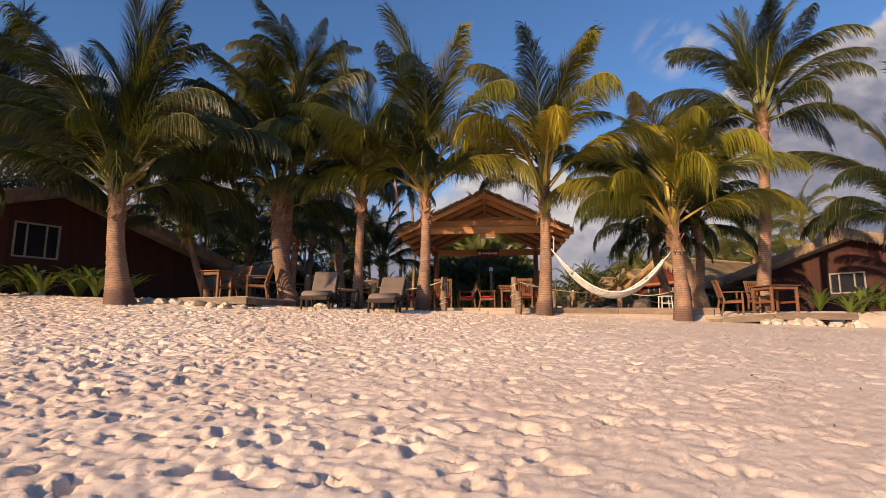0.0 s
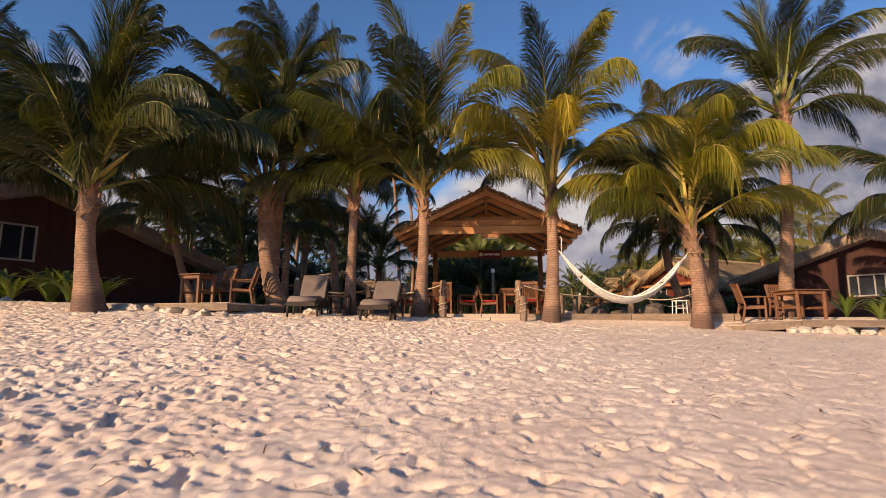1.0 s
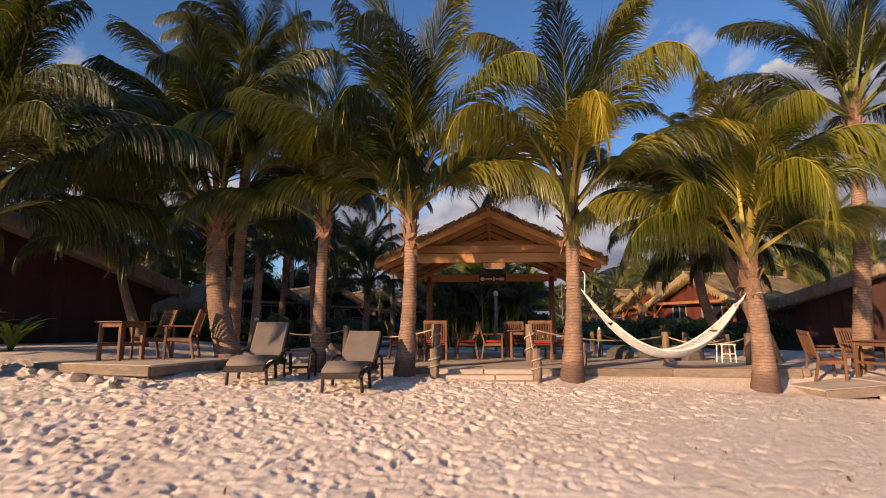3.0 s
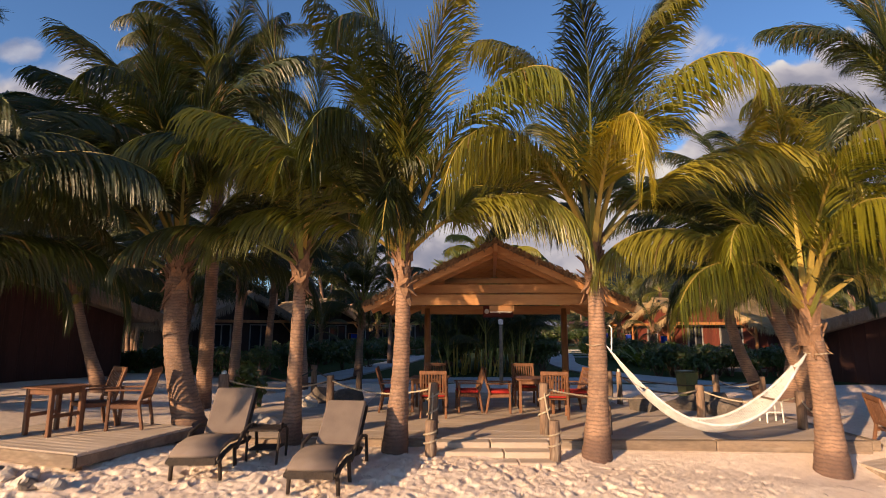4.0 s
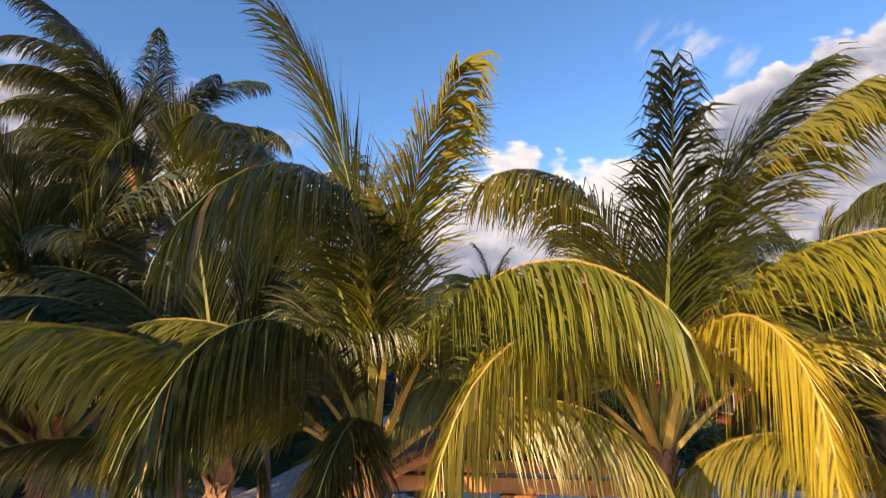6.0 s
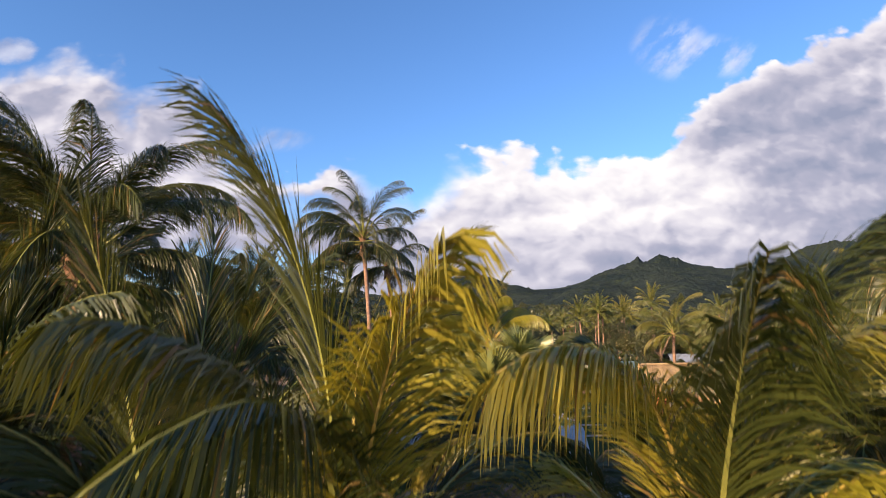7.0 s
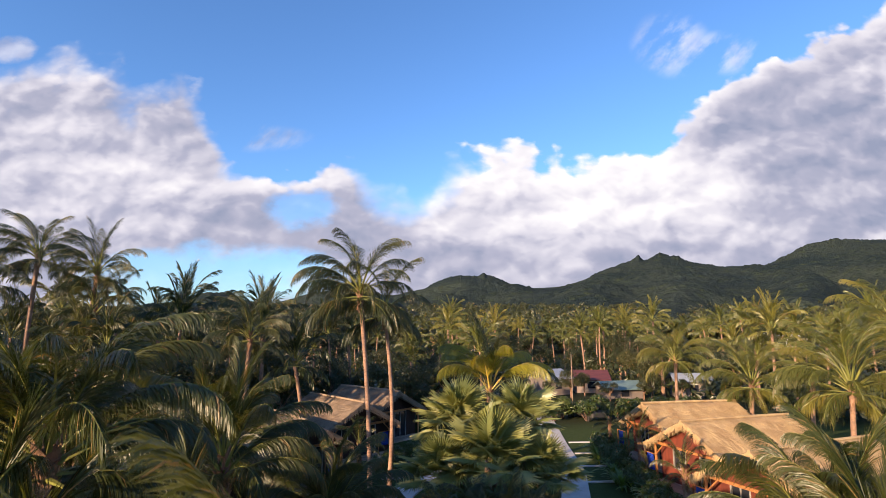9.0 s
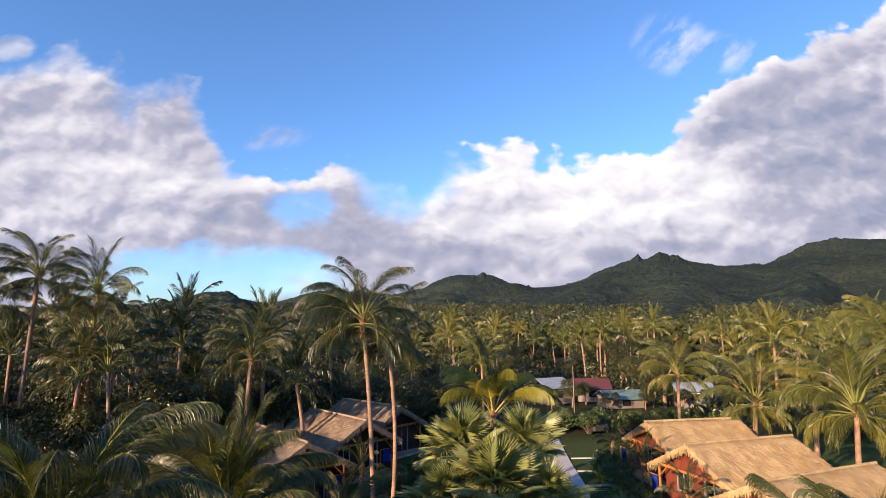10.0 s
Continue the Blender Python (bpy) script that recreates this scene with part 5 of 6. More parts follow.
def rock(x, y, s, mat, label, group, flat=.7):
    rng = random.Random(int(x * 991 + y * 77))
    bm = bmesh.new()
    bmesh.ops.create_icosphere(bm, subdivisions=2, radius=1.0)
    ax = Vector((rng.uniform(-1, 1), rng.uniform(-1, 1), rng.uniform(-1, 1)))
    for v in bm.verts:
        n = noise.noise(v.co * 1.1 + ax * 7) * .5 + noise.noise(v.co * 2.6 + ax * 3) * .2
        v.co *= 1 + n
        v.co.x = round(v.co.x * 2.2) / 2.2 * .45 + v.co.x * .55
        v.co.z = (round(v.co.z * 2.6) / 2.6 * .5 + v.co.z * .5) * flat
    for v in bm.verts:
        v.co = Matrix.Rotation(rng.uniform(-.02, .02) + ax.x * 3, 3, "Z") @ v.co * s
        v.co.x *= 1.25
    ob = part("stone", bm, mat, None)
    ob.matrix_basis = pose(x, y, gz(x, y) + s * flat * .45, ax.x * 10, ax.y * 10, ax.z * 180)
    tagged(ob, label, "stone", group)


rng = random.Random(21)
for k in range(18):
    rock(-7.5 + k * .17 + rng.uniform(-.06, .06), -3.75 - .052 * k + rng.uniform(-.2, .06), rng.uniform(.06, .14), M_ROCK if rng.random() < .85 else M_DARKROCK, "pale coral stone packed under the deck edge", "stones under the decks")
for k in range(13):
    rock(8.2 + k * .2 + rng.uniform(-.06, .06), -3.5 + rng.uniform(-.12, .08), rng.uniform(.08, .18), M_ROCK, "white coral stone packed under the deck edge", "stones under the decks")
for k in range(22):
    rock(-15.5 + k * .24, -2.6 + .06 * math.sin(k) + rng.uniform(-.15, .15), rng.uniform(.06, .13), M_ROCK if rng.random() < .5 else M_DARKROCK, "small stone edging the planting bed", "bed edging stones")
for x, y, sz in ((5.0, 1.2, .36), (6.5, .5, .4), (6.05, 1.4, .33), (-2.9, 2.5, .33), (-2.3, 2.2, .4), (-3.1, 1.6, .25), (4.1, 2.2, .3), (7.0, 2.3, .35), (-3.3, -.9, .2), (-3.6, -1.4, .22)):
    rock(x, y, sz, M_DARKROCK if sz > .3 else M_ROCK, "grey-brown boulder lying in the sandy yard", "boulders in the yard", .8)


# ---- loungers ----
def lounger(x, y, ang, back):
    lg = thing("sun_lounger", pose(x, y, gz(x, y - 0) + .02, 0, 0, ang), "dark wicker sun lounger with taupe cushion, back raised", "lounger", "sun loungers")
    w = .66
    bx = [(-.95, .22), (-.75, .30), (-.45, .33), (-.1, .30), (.15, .27)]
    end = (.15 + .78 * math.cos(radians(back)), .27 + .78 * math.sin(radians(back)))
    for sx in (-1, 1):
        part("side_rail", tube([(sx * w / 2, a, h - .05) for a, h in bx] + [(sx * w / 2, .3, .25)], .032, 8), M_WICKER, lg, smooth=True)
        part("back_rail", tube([(sx * (w / 2 - .02), .15, .24), (sx * (w / 2 - .02), (.15 + end[0]) / 2, (.25 + end[1]) / 2 - .02), (sx * (w / 2 - .02), end[0], end[1] - .03)], .026, 8), M_WICKER, lg, smooth=True)
        part("armrest", tube([(sx * (w / 2 + .03), -.35, .22), (sx * (w / 2 + .05), -.2, .40), (sx * (w / 2 + .05), .15, .46), (sx * (w / 2 + .04), .45, .40), (sx * (w / 2 + .03), .55, .18), (sx * (w / 2 + .03), .58, -.02)], .026, 8), M_WICKER, lg, smooth=True)
        for a in (-.85, -.3):
            part("leg", tube([(sx * (w / 2 - .02), a, .26), (sx * (w / 2), a + .02, -.08)], .028, 8), M_WICKER, lg, smooth=True)
    part("foot_panel", box((0, -.965, .19), (w - .04, .03, .10), .008), M_WICKER, lg, "woven wicker edge")
    bm = bmesh.new()
    prof = bx
    rows = []
    for a, h in prof:
        rows.append([bm.verts.new((sx, a, h + dz)) for dz in (0, .065) for sx in (-w / 2 + .02, w / 2 - .02)])
    for p, q in zip(rows, rows[1:]):
        bm.faces.new((p[2], p[3], q[3], q[2])), bm.faces.new((p[0], q[0], q[1], p[1]))
        bm.faces.new((p[0], p[2], q[2], q[0])), bm.faces.new((p[1], q[1], q[3], p[3]))
    bm.faces.new((rows[0][0], rows[0][1], rows[0][3], rows[0][2])), bm.faces.new((rows[-1][0], rows[-1][2], rows[-1][3], rows[-1][1]))
    bmesh.ops.recalc_face_normals(bm, faces=bm.faces)
    part("seat_cushion", bm, M_SLING, lg, "taupe cushion", True)
    m = Matrix.Translation((0, .15, .30)) @ Matrix.Rotation(radians(back), 4, "X")
    bm = box((0, .40, .03), (w - .04, .78, .065), .025)
    bmesh.ops.transform(bm, matrix=m, verts=bm.verts)
    part("back_cushion", bm, M_SLING, lg, "taupe cushion")
    return lg


lounger(-3.1, -3.5, 2, 55)
lounger(-1.35, -3.8, -5, 45)


def side_table(x, y):
    st = thing("side_table", pose(x, y, gz(x, y)), "small dark wicker side table with arched legs", "table")
    part("top", box((0, 0, .46), (.46, .46, .03), .01), M_WICKER, st)
    for sx in (-1, 1):
        part("leg_arch", tube([(sx * .22, -.24, -.05), (sx * .24, -.2, .42), (sx * .22, 0, .52), (sx * .24, .2, .42), (sx * .22, .24, -.05)], .02, 8), M_WICKER, st, smooth=True)
    part("shelf", box((0, 0, .18), (.42, .4, .02), .005), M_WICKER, st)


side_table(-2.45, -3.35)


# ---- hammock ----
def hammock():
    a, b = Vector((2.98, -2.6, 1.62)), Vector((6.2, -2.85, 1.5))
    hm = thing("hammock", pose(4.6, -2.75, 0), "white cotton net hammock slung between two palms", "hammock")
    o = Vector((4.6, -2.75, 0))

    def mid(f):
        p = a.lerp(b, f)
        return Vector((p.x, p.y, p.z - 4 * 1.32 * f * (1 - f)))
    n, m = 96, 26
    f0, f1 = .17, .94
    verts, faces = [], []
    for i in range(n + 1):
        f = f0 + (f1 - f0) * i / n
        c = mid(f)
        s = math.sin(math.pi * i / n)
        w = (.25 + .05 * s) * (1 - .72 * max(0.0, (f - .72) / .22) ** 1.2)
        for k in range(m + 1):
            q = k / m * 2 - 1
            verts.append(c - o + Vector((0, q * w, (.07 + .06 * s) * (q * q) + .006 * math.sin(i * 2.1 + k * 1.7))))
    # net: strips with openings between the cords
    for i in range(n):
        for k in range(m):
            p = i * (m + 1) + k
            faces.append((p, p + 1, p + m + 2, p + m + 1))
    ob = child("net", mesh_from("net", verts, faces, M_NET, smooth=True), hm)
    cords = ob.modifiers.new("cords", "WIREFRAME")
    cords.thickness, cords.use_even_offset = .017, False
    for f, tie in ((f0, a), (f1, b)):
        c = mid(f) - o
        wide = .26 if f < .5 else .07
        bar = c if f < .5 else mid(.8) - o
        part("spreader_bar", tube([bar + Vector((0, -.3, .09)), bar + Vector((0, .3, .09))], .016, 8), M_FENCEPOST, hm, "wooden spreader bar", True)
        for k in range(7):
            e = c + Vector((0, wide * (k / 3 - 1), .07))
            part("cord", tube([e, e.lerp(tie - o, .5) - Vector((0, 0, .02)), tie - o], .009, 5), M_NET, hm)
    for sgn in (-1, 1):
        pts = []
        for i in range(19):
            f = f0 + (f1 - f0) * i / 18
            s = math.sin(math.pi * i / 18)
            pts.append(mid(f) - o + Vector((0, sgn * (.25 + .05 * s) * (1 - .72 * max(0.0, (f - .72) / .22) ** 1.2), .085 + .06 * s)))
        part("edge_cord", tube(pts, .02, 6), M_NET, hm, smooth=True)
    for tie, px, py, r in ((a, 2.82, -2.56, .158), (b, 6.36, -2.86, .185)):
        ring = [(px - o.x + math.cos(t * .7) * r, py - o.y + math.sin(t * .7) * r, tie.z + .01 * math.sin(t * 1.9)) for t in range(10)]
        part("tie_rope", tube(ring, .008, 6), M_ROPE, hm)
    part("loose_end", tube([(a.x - o.x + .04, a.y - o.y - .1, 1.95), (a.x - o.x + .08, a.y - o.y - .1, 1.9), (a.x - o.x + .06, a.y - o.y - .11, 1.5)], .012, 6), M_NET, hm)


hammock()


# ---- small things about the yard ----
def bin_box(x, y):
    b = thing("wheelie_bin", pose(x, y, -.07, 0, 0, 12), "green plastic bin standing in the yard", "bin")
    bm = bmesh.new()
    lo = [bm.verts.new((sx * .15, sy * .17, .04)) for sx, sy in ((-1, -1), (1, -1), (1, 1), (-1, 1))]
    hi = [bm.verts.new((sx * .2, sy * .22, .74)) for sx, sy in ((-1, -1), (1, -1), (1, 1), (-1, 1))]
    bm.faces.new(lo[::-1]), bm.faces.new(hi)
    for k in range(4):
        bm.faces.new((lo[k], lo[(k + 1) % 4], hi[(k + 1) % 4], hi[k]))
    part("body", bm, M_BINGREEN, b)
    part("lid", box((0, .01, .77), (.43, .48, .05), .02), M_BINGREEN, b)
    part("handle", tube([(-.15, .24, .74), (-.15, .29, .76), (.15, .29, .76), (.15, .24, .74)], .015, 6), M_DARKMETAL, b)


bin_box(7.0, 3.4)


def stool(x, y):
    st = thing("stool", pose(x, y, 0), "small white painted stool", "stool")
    part("seat", box((0, 0, .42), (.36, .3, .03), .008), M_WHITE, st)
    for sx in (-1, 1):
        for sy in (-1, 1):
            part("leg", beam((sx * .15, sy * .12, .41), (sx * .17, sy * .13, -.03), .03, .03), M_WHITE, st)
    part("rail", beam((-.15, -.12, .2), (.15, -.12, .2), .02, .03), M_WHITE, st)


stool(7.0, -.4)


def lamp_post(x, y, h):
    lp = thing("garden_lamp", pose(x, y, -.1), "slim weathered garden lamp post behind the pavilion", "lamp")
    part("pole", tube([(0, 0, 0), (0, 0, h)], [.07, .055], 10), M_GREYWOOD, lp, smooth=True)
    part("head", tube([(0, 0, h), (0, 0, h + .03), (0, 0, h + .16), (0, 0, h + .2)], [.06, .09, .09, .02], 10), M_WHITE, lp, "white lamp head")


lamp_post(2.2, 7.0, 2.1)


def pavilion_fittings():
    pl = thing("porch_lamp", PAV @ pose(.12, -PD - .13, 2.29), "square timber lamp box hanging under the front beam", "lamp")
    part("body", box((0, 0, 0), (.52, .22, .12), .012), M_WOOD, pl)
    part("diffuser", box((0, 0, -.068), (.42, .16, .015), .004), M_WHITE, pl)
    sg = thing("sign", PAV @ pose(.1, PD - .08, 2.36), "dark red signboard with pale lettering on the rear beam", "sign")
    part("board", box((0, 0, 0), (.86, .03, .34), .01), M_SIGN, sg)
    part("emblem", tube([(-.33, -.024, 0), (-.33, -.018, 0)], .07, 16), M_WHITE, sg)
    for x, w, h in ((-.12, .22, .07), (.04, .05, .12), (.14, .1, .06), (.29, .16, .09)):
        part("letter_bar", box((x, -.02, 0), (w, .008, h), .002), M_WHITE, sg)


pavilion_fittings()


# ---- plants ----
def strap_leaf_mesh(l, w, bend, seed):
    rng = random.Random(seed)
    verts, faces = [], []
    p, e = Vector((0, 0, 0)), radians(78)
    for i in range(7):
        s = i / 6
        ww = w * (0.55 + 1.2 * s) * (1 - s) ** .45 + .004
        verts += [p + Vector((0, ww, .25 * ww)), p.copy(), p + Vector((0, -ww, .25 * ww))]
        p = p + Vector((math.cos(e), 0, math.sin(e))) * l / 6
        e -= radians(bend) / 6
    for i in range(6):
        k = i * 3
        faces += [(k, k + 1, k + 4, k + 3), (k + 1, k + 2, k + 5, k + 4)]
    return mesh_from("leaf", verts, faces, M_STRAP, smooth=True)


STRAPS = [strap_leaf_mesh(l, .055, b, k) for k, (l, b) in enumerate(((.9, 60), (1.05, 85), (.8, 40), (1.1, 105)))]


def strap_plant(x, y, s, seed, z=None):
    rng = random.Random(seed)
    root = thing("lily_plant", pose(x, y, gz(x, y) if z is None else z), "bright green strap-leaved lily clump", "plant", "lily clumps")
    for k in range(20):
        child("leaf", rng.choice(STRAPS), root, pose(0, 0, 0, 0, rng.uniform(-8, 22), k * 137.5) @ Matrix.Scale(s * rng.uniform(.75, 1.1), 4))


rng = random.Random(31)
for k in range(13):
    strap_plant(-15.2 + k * .48 + rng.uniform(-.15, .15), -1.7 + rng.uniform(-.5, .5), rng.uniform(1.05, 1.4), 400 + k)
for k in range(9):
    strap_plant(10.9 + k * .5 + rng.uniform(-.15, .15), -1.9 + rng.uniform(-.5, .6), rng.uniform(.85, 1.15), 440 + k)
for k in range(26):
    t = k / 25
    strap_plant(10.4 + 1.0 * t + rng.uniform(-.7, .7), 13.5 + 18 * t + rng.uniform(-.4, .4), rng.uniform(1.0, 1.5), 470 + k, -.07)


def shrub(x, y, w, h, seed, label="dense dark green hedge shrub", group="hedge shrubs", count=520, size=.09):
    r = random.Random(seed)
    root = thing("shrub", pose(x, y, -.1), label, "shrub", group)
    lobes = [(r.uniform(-.4, .4) * w, r.uniform(-.4, .4) * w, h * r.uniform(.35, .72), w * r.uniform(.35, .55), h * r.uniform(.25, .36)) for k in range(6)]
    bm = bmesh.new()
    for cx, cy, cz, rx, rz in lobes:
        add_tube(bm, [(cx * .2, cy * .2, 0), (cx * .7, cy * .7, cz * .5), (cx, cy, cz)], [.03, .022, .01], 5)
    part("trunk", bm, M_BARK, root)
    child("foliage", mesh_from("foliage", *leaf_cloud(lobes, count, size, seed), M_HEDGE), root)
    return root


HEDGE = [shrub(-6.5 + k, 11.0 + k * 1.1, 1.0, 1.35, 500 + k, count=900) for k in range(4)]
for k in range(22):
    t = k / 21
    copy_thing(HEDGE[k % 4], pose(-8.0 + 7.2 * t + rng.uniform(-.3, .3), 12.2 + 19 * t + rng.uniform(-.3, .3), -.1, 0, 0, k * 77))
for k in range(24):
    t = k / 23
    copy_thing(HEDGE[k % 4], pose(10.6 + 1.2 * t + rng.uniform(-.4, .4), 9.5 + 23 * t, -.1, 0, 0, k * 61))
for k in range(16):
    copy_thing(HEDGE[k % 4], pose(11.0 + k * 1.05, 43.6 + 1.3 * (k % 3), -.1, 0, 0, k * 47) @ Matrix.Scale(1.35 + .25 * (k % 2), 4))
for k in range(10):
    copy_thing(HEDGE[k % 4], pose(9.0 + k * .62, 10.4 + .12 * (k % 3), -.1, 0, 0, k * 53))
for k in range(9):
    copy_thing(HEDGE[k % 4], pose(-13.5 + k * .9, 8.5 - .2 * k, -.1, 0, 0, k * 41))
shrub(-3.95, -.2, .55, 1.25, 540, "leafy potted shrub beside the rope post", "yard shrubs", 420, .1)
# planting bed behind the pavilion
for k, (x, y, w, h) in enumerate(((.2, 12.4, 1.3, 1.6), (4.6, 12.6, 1.3, 1.6), (1.5, 13, 1.6, 3.0), (3.4, 13.6, 1.6, 3.0), (2.2, 15.5, 1.7, 3.0), (.6, 15, 1.4, 2.6), (4.2, 16, 1.4, 2.6))):
    shrub(x, y, w, h, 560 + k, "tall dark shrub in the planting island", "island shrubs", 1500, .12)


def areca(x, y, seed, s=.55):
    """A clump of thin ringed canes, each with a few feathery fronds."""
    r = random.Random(seed)
    root = thing("areca_palm", pose(x, y, -.1), "dark feathery areca palm clump with thin canes", "palm tree", "areca clumps")
    for k in range(9):
        a, h = k * 2.4, r.uniform(.5, 1.9)
        ox, oy = math.cos(a) * r.uniform(.1, .5), math.sin(a) * r.uniform(.1, .5)
        part("cane", tube([(ox, oy, 0), (ox * 1.25, oy * 1.25, h * .5), (ox * 1.6, oy * 1.6, h)], [.04, .034, .03], 7), M_RACHIS, root, smooth=True)
        for j in range(4):
            child("frond", r.choice(POOL["mid"][r.choice((0, 1, 1, 2))]), root, Matrix.Translation((ox * 1.6, oy * 1.6, h)) @ pose(0, 0, 0, 0, 0, math.degrees(a) + j * 97 + r.uniform(-20, 20)) @ Matrix.Scale(s * r.uniform(.7, 1.0), 4))


for k, (x, y) in enumerate(((.7, 10.8), (2.0, 10.4), (3.3, 10.9), (1.3, 12.0), (2.8, 12.2))):
    areca(x, y, 640 + k)


def fan_leaf_mesh(r, seed):
    """A pleated fan: stalk and a fan of folded, split segments."""
    rng = random.Random(seed)
    verts, faces, idx = [], [], []
    L = r * 1.0
    for i in range(5):
        f = i / 4
        c = Vector((L * f * .92, 0, L * f * (.75 - .35 * f)))
        verts += [c + Vector((0, .018, 0)), c + Vector((0, -.018, 0)), c + Vector((0, 0, .02))]
    for i in range(4):
        for k in range(3):
            a, b = i * 3 + k, i * 3 + (k + 1) % 3
            faces.append((a, b, b + 3, a + 3)), idx.append(1)
    hub = Vector((L * .92, 0, L * .4))
    n = 38
    for k in range(n):
        an = radians(-118 + 236 * k / (n - 1))
        d = Vector((math.cos(an), math.sin(an), -.04 + .16 * math.cos(an)))
        t = Vector((-math.sin(an), math.cos(an), 0))
        ln = r * rng.uniform(.90, 1.06) * (1 - .10 * abs(an) / 2)
        w = r * .036
        b0 = len(verts)
        p1, p2 = hub + d * ln * .5, hub + d * ln - Vector((0, 0, rng.uniform(.04, .14) * r))
        up = Vector((0, 0, .028 * r))
        verts += [hub, p1 - t * w - up, p1 + up, p1 + t * w - up, p2]
        faces += [(b0, b0 + 1, b0 + 2), (b0, b0 + 2, b0 + 3), (b0 + 1, b0 + 4, b0 + 2), (b0 + 2, b0 + 4, b0 + 3)]
        idx += [0] * 4
    return mesh_from("fan_leaf", verts, faces, [M_FAN, M_STALK], idx)


FANS = [fan_leaf_mesh(1.15, 700 + k) for k in range(4)]


def fan_palm(x, y, h, s, seed):
    r = random.Random(seed)
    root = thing("fan_palm", pose(x, y, -.1), "fan palm with stiff pleated silvery green leaves", "palm tree", "fan palms in the island")
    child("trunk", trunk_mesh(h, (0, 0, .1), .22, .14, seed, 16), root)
    for k in range(26):
        f = (k + .5) / 26
        child("fan_leaf", r.choice(FANS), root, Matrix.Translation((0, 0, h)) @ pose(0, 0, 0, 0, -74 + 96 * f + r.uniform(-8, 8), k * 137.5) @ Matrix.Scale(s * r.uniform(.85, 1.1), 4))


for k, (x, y, h, sc) in enumerate(((1.25, 18.2, 4.0, 1.15), (4.3, 18.8, 4.0, 1.15), (2.7, 16.2, 2.7, 1.3), (.4, 16.4, 2.2, 1.0), (5.0, 16.8, 2.1, 1.0))):
    fan_palm(x, y, h, sc, 720 + k)
for k, (x, y, h, sc) in enumerate(((11.9, 18.6, 1.8, .42), (12.2, 25.2, 1.8, .4), (12.4, 31.5, 1.8, .38), (-6.6, 17.2, 1.8, .42), (-4.4, 24, 1.8, .4))):
    palm(x, y, h, "young palm planted in front of the bungalows", (0.1, 0, 0), .1, .07, 16, sc, 740 + k, "mid", group="young palms")


# ---- paths ----
def path_strip(pts, w, label):
    pts = [Vector((*p, 0)) for p in pts]
    fine = []
    for i in range(len(pts) - 1):
        p0, p1, p2, p3 = pts[max(i - 1, 0)], pts[i], pts[i + 1], pts[min(i + 2, len(pts) - 1)]
        for k in range(8):
            t = k / 8
            fine.append(.5 * ((2 * p1) + (p2 - p0) * t + (2 * p0 - 5 * p1 + 4 * p2 - p3) * t * t + (3 * p1 - p0 - 3 * p2 + p3) * t ** 3))
    fine.append(pts[-1])
    bm = bmesh.new()
    rows = []
    for i, p in enumerate(fine):
        d = (fine[min(i + 1, len(fine) - 1)] - fine[max(i - 1, 0)]).normalized()
        s = Vector((-d.y, d.x, 0)) * w / 2
        z = Vector((0, 0, -.045))
        rows.append([bm.verts.new(p + s - z * 0 + Vector((0, 0, -.25))), bm.verts.new(p + s + z * 0 + Vector((0, 0, .0))), bm.verts.new(p - s + Vector((0, 0, .0))), bm.verts.new(p - s + Vector((0, 0, -.25)))])
    for a, b in zip(rows, rows[1:]):
        for k in range(3):
            bm.faces.new((a[k], a[k + 1], b[k + 1], b[k]))
    bmesh.ops.recalc_face_normals(bm, faces=bm.faces)
    ob = part("path", bm, M_PATH, None)
    tagged(ob, label, "path", kind="structure")
    return ob


path_strip([(-5.5, 4.6), (-4.6, 7.5), (-3.6, 12), (-2.4, 18), (-1.4, 23), (1.5, 27.5)], 1.5, "pale concrete garden path curving past the lawn")
path_strip([(10.5, 6.2), (8.6, 8.6), (6.9, 12), (6.6, 17), (7.6, 22), (8.6, 27), (9.2, 34), (10.5, 46)], 1.5, "pale concrete garden path curving past the lawn").location.z = -.004
path_strip([(-4.6, 7.0), (-1, 8.2), (3, 8.6), (8.5, 8.4)], 1.3, "pale concrete garden path behind the pavilion").location.z = -.008
for k, (x, y) in enumerate(((9.8, 24.2), (10.4, 27.6), (11.0, 31.0), (11.4, 34.5), (-3.8, 20.5), (-3.0, 25))):
    ob = part("paving_slab", box((0, 0, 0), (2.4, .16, .1), .01), M_PATH, None)
    ob.matrix_basis = pose(x, y, -.04, 0, 0, 4)
    tagged(ob, "narrow pale concrete strip across the lawn", "path", "path strips", "structure")


# ---- far buildings ----
M_TIN = material("blue_grey_tin", (0.24, 0.27, 0.33), (0.18, 0.21, 0.26), 1.0, 0.5, 0.1, 8.0, (1, 6, 1))
M_REDROOF = material("red_tin", (0.15, 0.045, 0.04), (0.10, 0.035, 0.03), 1.0, 0.5, 0.1, 8.0, (1, 6, 1))
M_TEALROOF = material("teal_tin", (0.13, 0.19, 0.19), (0.09, 0.14, 0.14), 1.0, 0.5, 0.1, 8.0, (1, 6, 1))
M_PLASTER = material("pink_plaster", (0.23, 0.185, 0.17), (0.17, 0.14, 0.125), 1.0, 0.8, 0.1, 20.0)


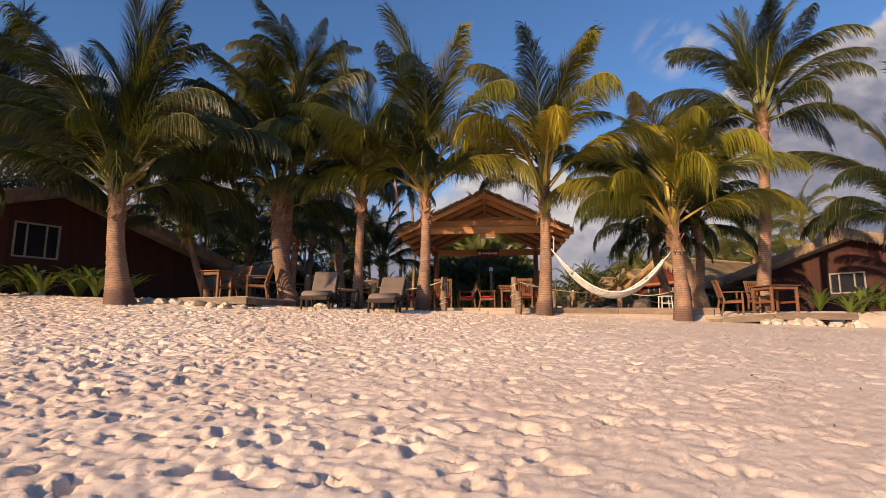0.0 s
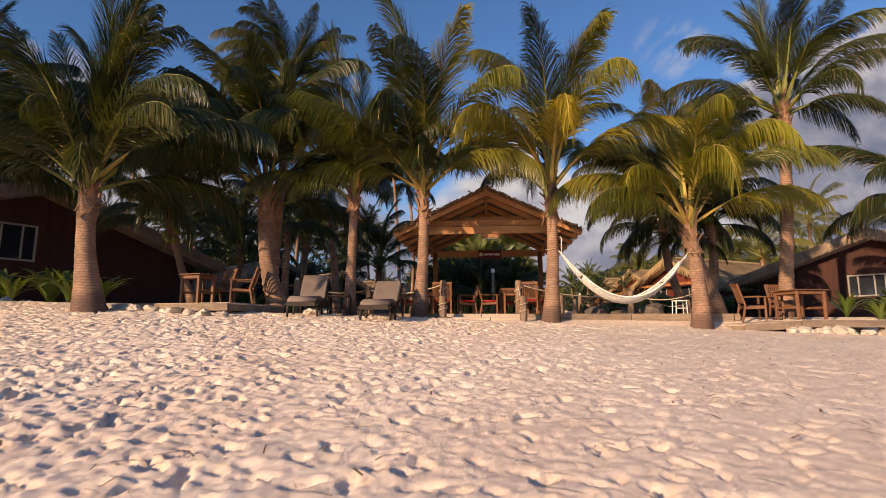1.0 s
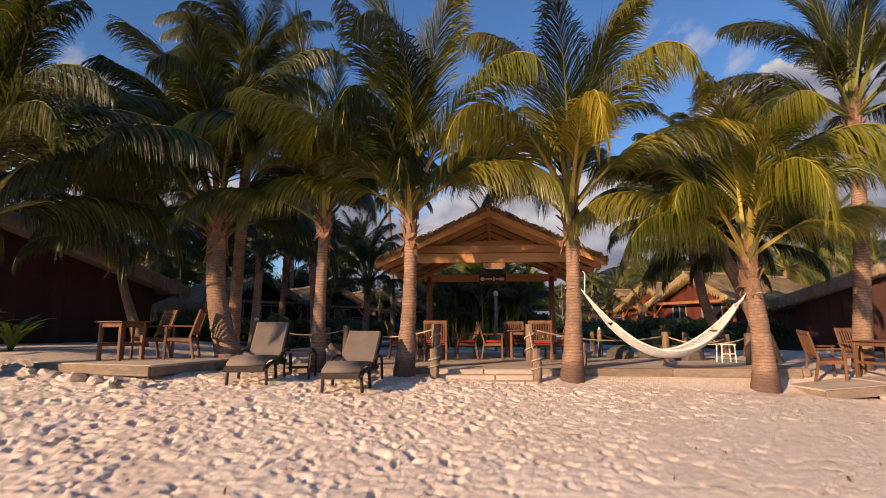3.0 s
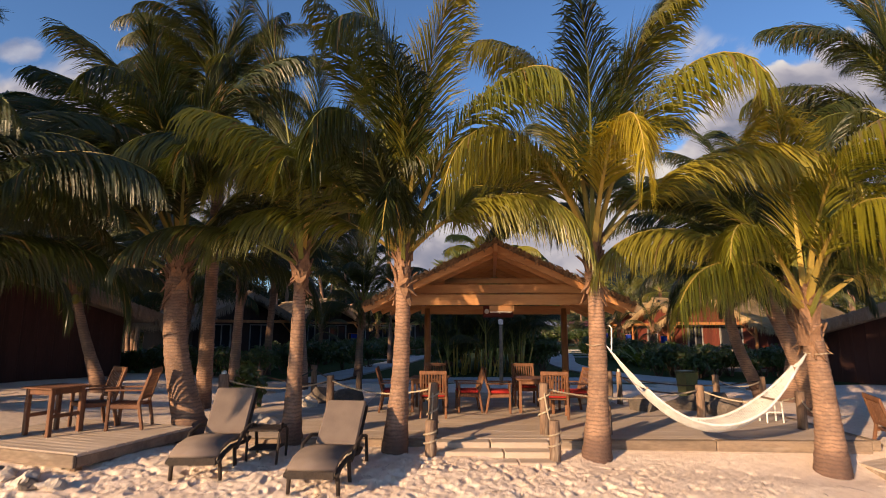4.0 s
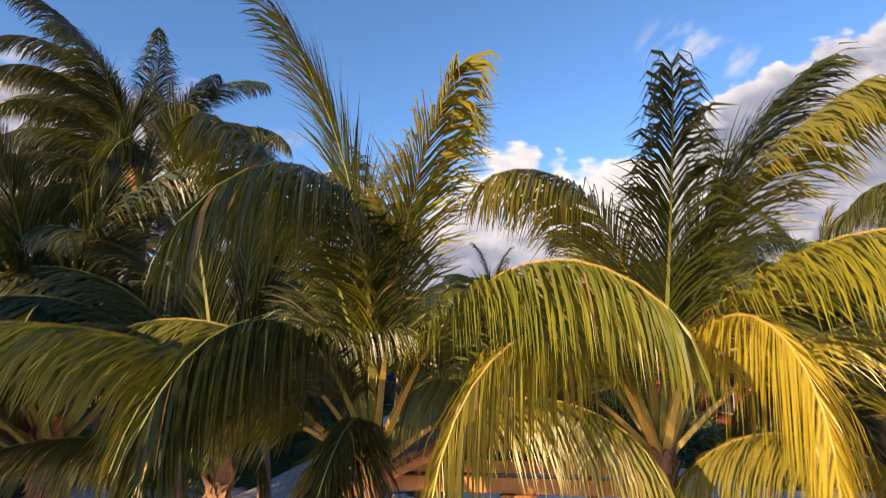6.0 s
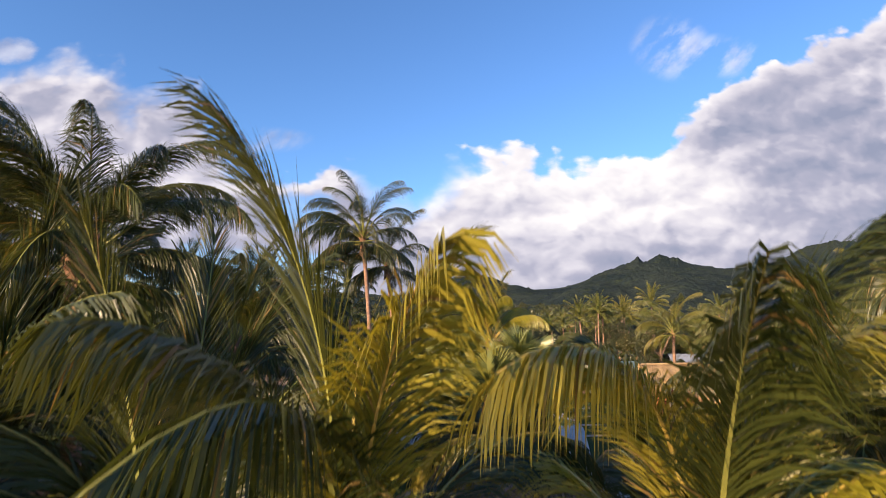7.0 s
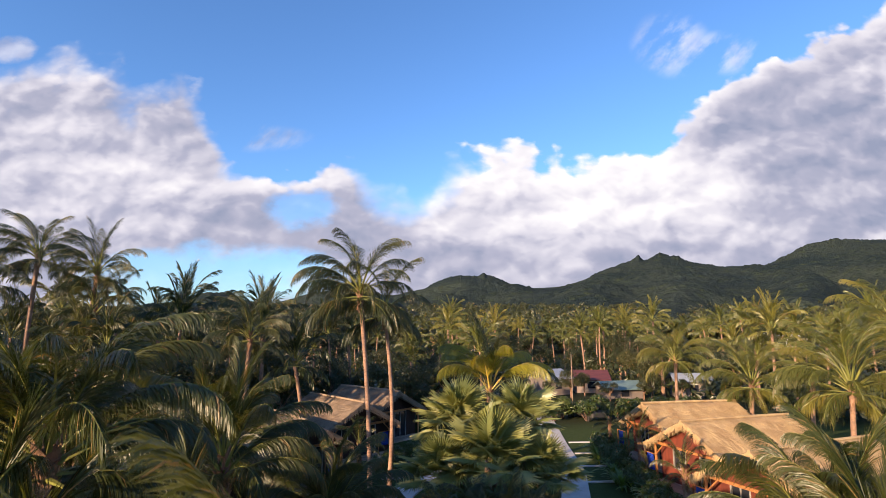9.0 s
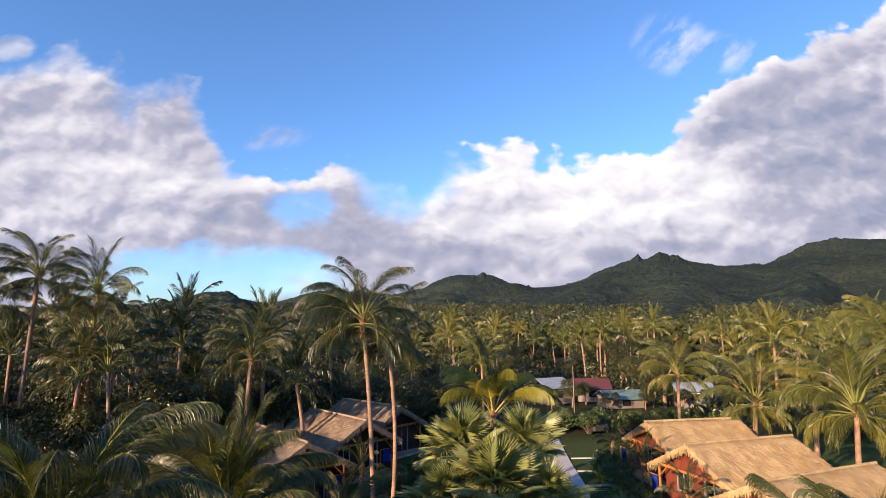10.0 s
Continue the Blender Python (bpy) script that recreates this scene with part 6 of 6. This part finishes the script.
def far_house(x, y, w, d, h, ang, roof, wall, label):
    hs = thing("house", pose(x, y, -.1, 0, 0, ang), label, "house", "houses behind the resort")
    part("wall", box((0, 0, h / 2), (w, d, h), .02), wall, hs)
    rz = h + d * .22
    for sy in (-1, 1):
        bm = bmesh.new()
        v = [bm.verts.new(p) for p in ((-w / 2 - .4, sy * .0, rz), (w / 2 + .4, 0, rz), (w / 2 + .4, sy * (d / 2 + .5), h - .1), (-w / 2 - .4, sy * (d / 2 + .5), h - .1))]
        u = [bm.verts.new(q.co - Vector((0, 0, .08))) for q in v]
        bm.faces.new(v), bm.faces.new(u[::-1])
        for k in range(4):
            bm.faces.new((v[k], v[(k + 1) % 4], u[(k + 1) % 4], u[k]))
        bmesh.ops.recalc_face_normals(bm, faces=bm.faces)
        part("roof", bm, roof, hs)
    for k in range(max(1, int(w / 3))):
        cx = -w / 2 + w * (k + .5) / max(1, int(w / 3))
        wn = part("window", box((cx, -d / 2 - .01, h * .58), (1.0, .05, .9), 0), M_GLASS, hs)
        part("frame", box((cx, -d / 2 - .03, h * .58 + .48), (1.16, .06, .08), 0), M_WHITE, wn)
    return hs


far_house(-75, 92, 14, 9, 4.2, 12, M_TIN, M_TIN, "long shed with blue-grey tin roof")
far_house(-60, 82, 10, 4, 2.2, 5, M_TIN, M_WHITE, "low white building beside the tin shed")
far_house(-21.2, 58, 2.4, 3.0, 2.0, 10, M_TIN, M_PLASTER, "small pink shed among dark trees")
far_house(14.6, 64, 3.6, 4.4, 2.2, 25, M_TIN, M_PLASTER, "pale grey gabled house among trees")
far_house(20.6, 66, 4.2, 4.4, 1.9, -8, M_REDROOF, M_PLASTER, "house with red tin roof among trees")
far_house(22.6, 60, 4.6, 3.4, 1.3, 8, M_TEALROOF, M_PLASTER, "low house with pale teal tin roof")
far_house(31.6, 60, 4.0, 3.4, 2.2, -10, M_TIN, M_PLASTER, "house with a white tin roof half hidden by palms")
far_house(93, 142, 12, 6, 5.5, 0, M_WHITE, M_WHITE, "white house on the lower slope")


for k, (x, y, sc) in enumerate(((13.6, 58, .34), (16.4, 59, .42), (18.6, 61, .5), (20.4, 56.5, .3), (24.6, 57, .36), (26.4, 59, .5), (29.2, 57, .42), (32.2, 56.5, .34))):
    stand(TREES[k % len(TREES)], x, y, sc, k * 71, "low dark green tree in front of the houses", "yard trees")


def tank(x, y):
    t = thing("water_tank", pose(x, y, -.1), "pale round water tank beside a shed", "tank")
    part("body", tube([(0, 0, 0), (0, 0, 1.9), (0, 0, 2.05)], [1.0, 1.0, .7], 20), M_WHITE, t, smooth=True)
    part("lid", tube([(0, 0, 2.05), (0, 0, 2.12)], .3, 12), M_WHITE, t)


tank(-22.6, 54)


def flagpole(x, y, h):
    fp = thing("flagpole", pose(x, y, -.1), "tall thin grey pole beside the drive", "pole")
    part("pole", tube([(0, 0, 0), (0, 0, h)], [.06, .035], 8), M_GREYWOOD, fp, smooth=True)
    part("base", tube([(0, 0, 0), (0, 0, .5)], .16, 8), M_PLASTER, fp, smooth=True)


flagpole(13.9, 48, 6.0)


def parked_car(x, y, ang, mat, label):
    c = thing("car", pose(x, y, -.1, 0, 0, ang), label, "car", "parked cars")
    bm = bmesh.new()
    add_box(bm, (0, 0, .62), (1.7, 4.1, .6), None, .12)
    part("body", bm, mat, c)
    bm = box((0, -.2, 1.15), (1.45, 2.2, .55), .18)
    part("cabin", bm, M_GLASS, c)
    for sx in (-1, 1):
        for yy in (-1.3, 1.3):
            part("wheel", tube([(sx * .72, yy, .32), (sx * .88, yy, .32)], .32, 14), M_DARKMETAL, c)


M_CARBLUE = material("blue_car_paint", (0.08, 0.13, 0.24), (0.06, 0.10, 0.20), 1.0, 0.25, 0.0, spec=.5)
parked_car(-0.2, 52, 70, M_CARBLUE, "dark blue parked car under the trees")
parked_car(14.5, 45, 20, M_DARKMETAL, "dark parked car beside the drive")


def towel(x, y, ang, z=1.0):
    t = thing("towel", pose(x, y, z, 0, 0, ang), "blue towel hung over a porch rail", "towel", "blue towels")
    bm = bmesh.new()
    rows = []
    for i in range(7):
        f = i / 6
        rows.append([bm.verts.new((-.3 + .6 * k / 6, .02 * math.sin(k * 1.9 + i * .4), .45 - .9 * f)) for k in range(7)])
    for p, q in zip(rows, rows[1:]):
        for k in range(6):
            bm.faces.new((p[k], p[k + 1], q[k + 1], q[k]))
    bmesh.ops.solidify(bm, geom=bm.faces[:], thickness=.02)
    part("cloth", bm, M_BLUE, t, smooth=True)
    part("rail", beam((-.5, .03, .46), (.5, .03, .46), .05, .05), M_POST, t)
    for sx in (-1, 1):
        part("rail_post", beam((sx * .5, .03, .46), (sx * .5, .03, -1.05), .06, .06), M_POST, t)


for x, y, a in ((12.4, 17.9, -70), (12.7, 24.6, -72), (13.2, 31.2, -78), (-5.9, 24.6, 40), (-3.6, 31.2, 40)):
    towel(x, y, a)


def build_litter():
    """Dry leaflet scraps and twigs strewn over the sand."""
    r = random.Random(77)
    verts, faces = [], []
    for k in range(900):
        x, y = r.uniform(-11, 11), r.uniform(-13.5, -3.4)
        a, l, w = r.uniform(0, math.pi), r.uniform(.04, .16), r.uniform(.004, .012)
        if r.random() < .35:
            a = -.6 + r.gauss(0, .15)
        z = gz(x, y) + .035
        d, t = Vector((math.cos(a), math.sin(a), 0)), Vector((-math.sin(a), math.cos(a), 0))
        c = Vector((x, y, z))
        b = len(verts)
        verts += [c - d * l - t * w, c - d * l + t * w, c + Vector((0, 0, .012)) + t * w, c + Vector((0, 0, .012)) - t * w, c + d * l]
        faces += [(b, b + 1, b + 2, b + 3), (b + 3, b + 2, b + 4)]
    tagged(new("leaf_litter", mesh_from("leaf_litter", verts, faces, M_SHEATH)), "dry brown leaf scraps strewn over the sand", "leaf litter", kind="stuff")


build_litter()
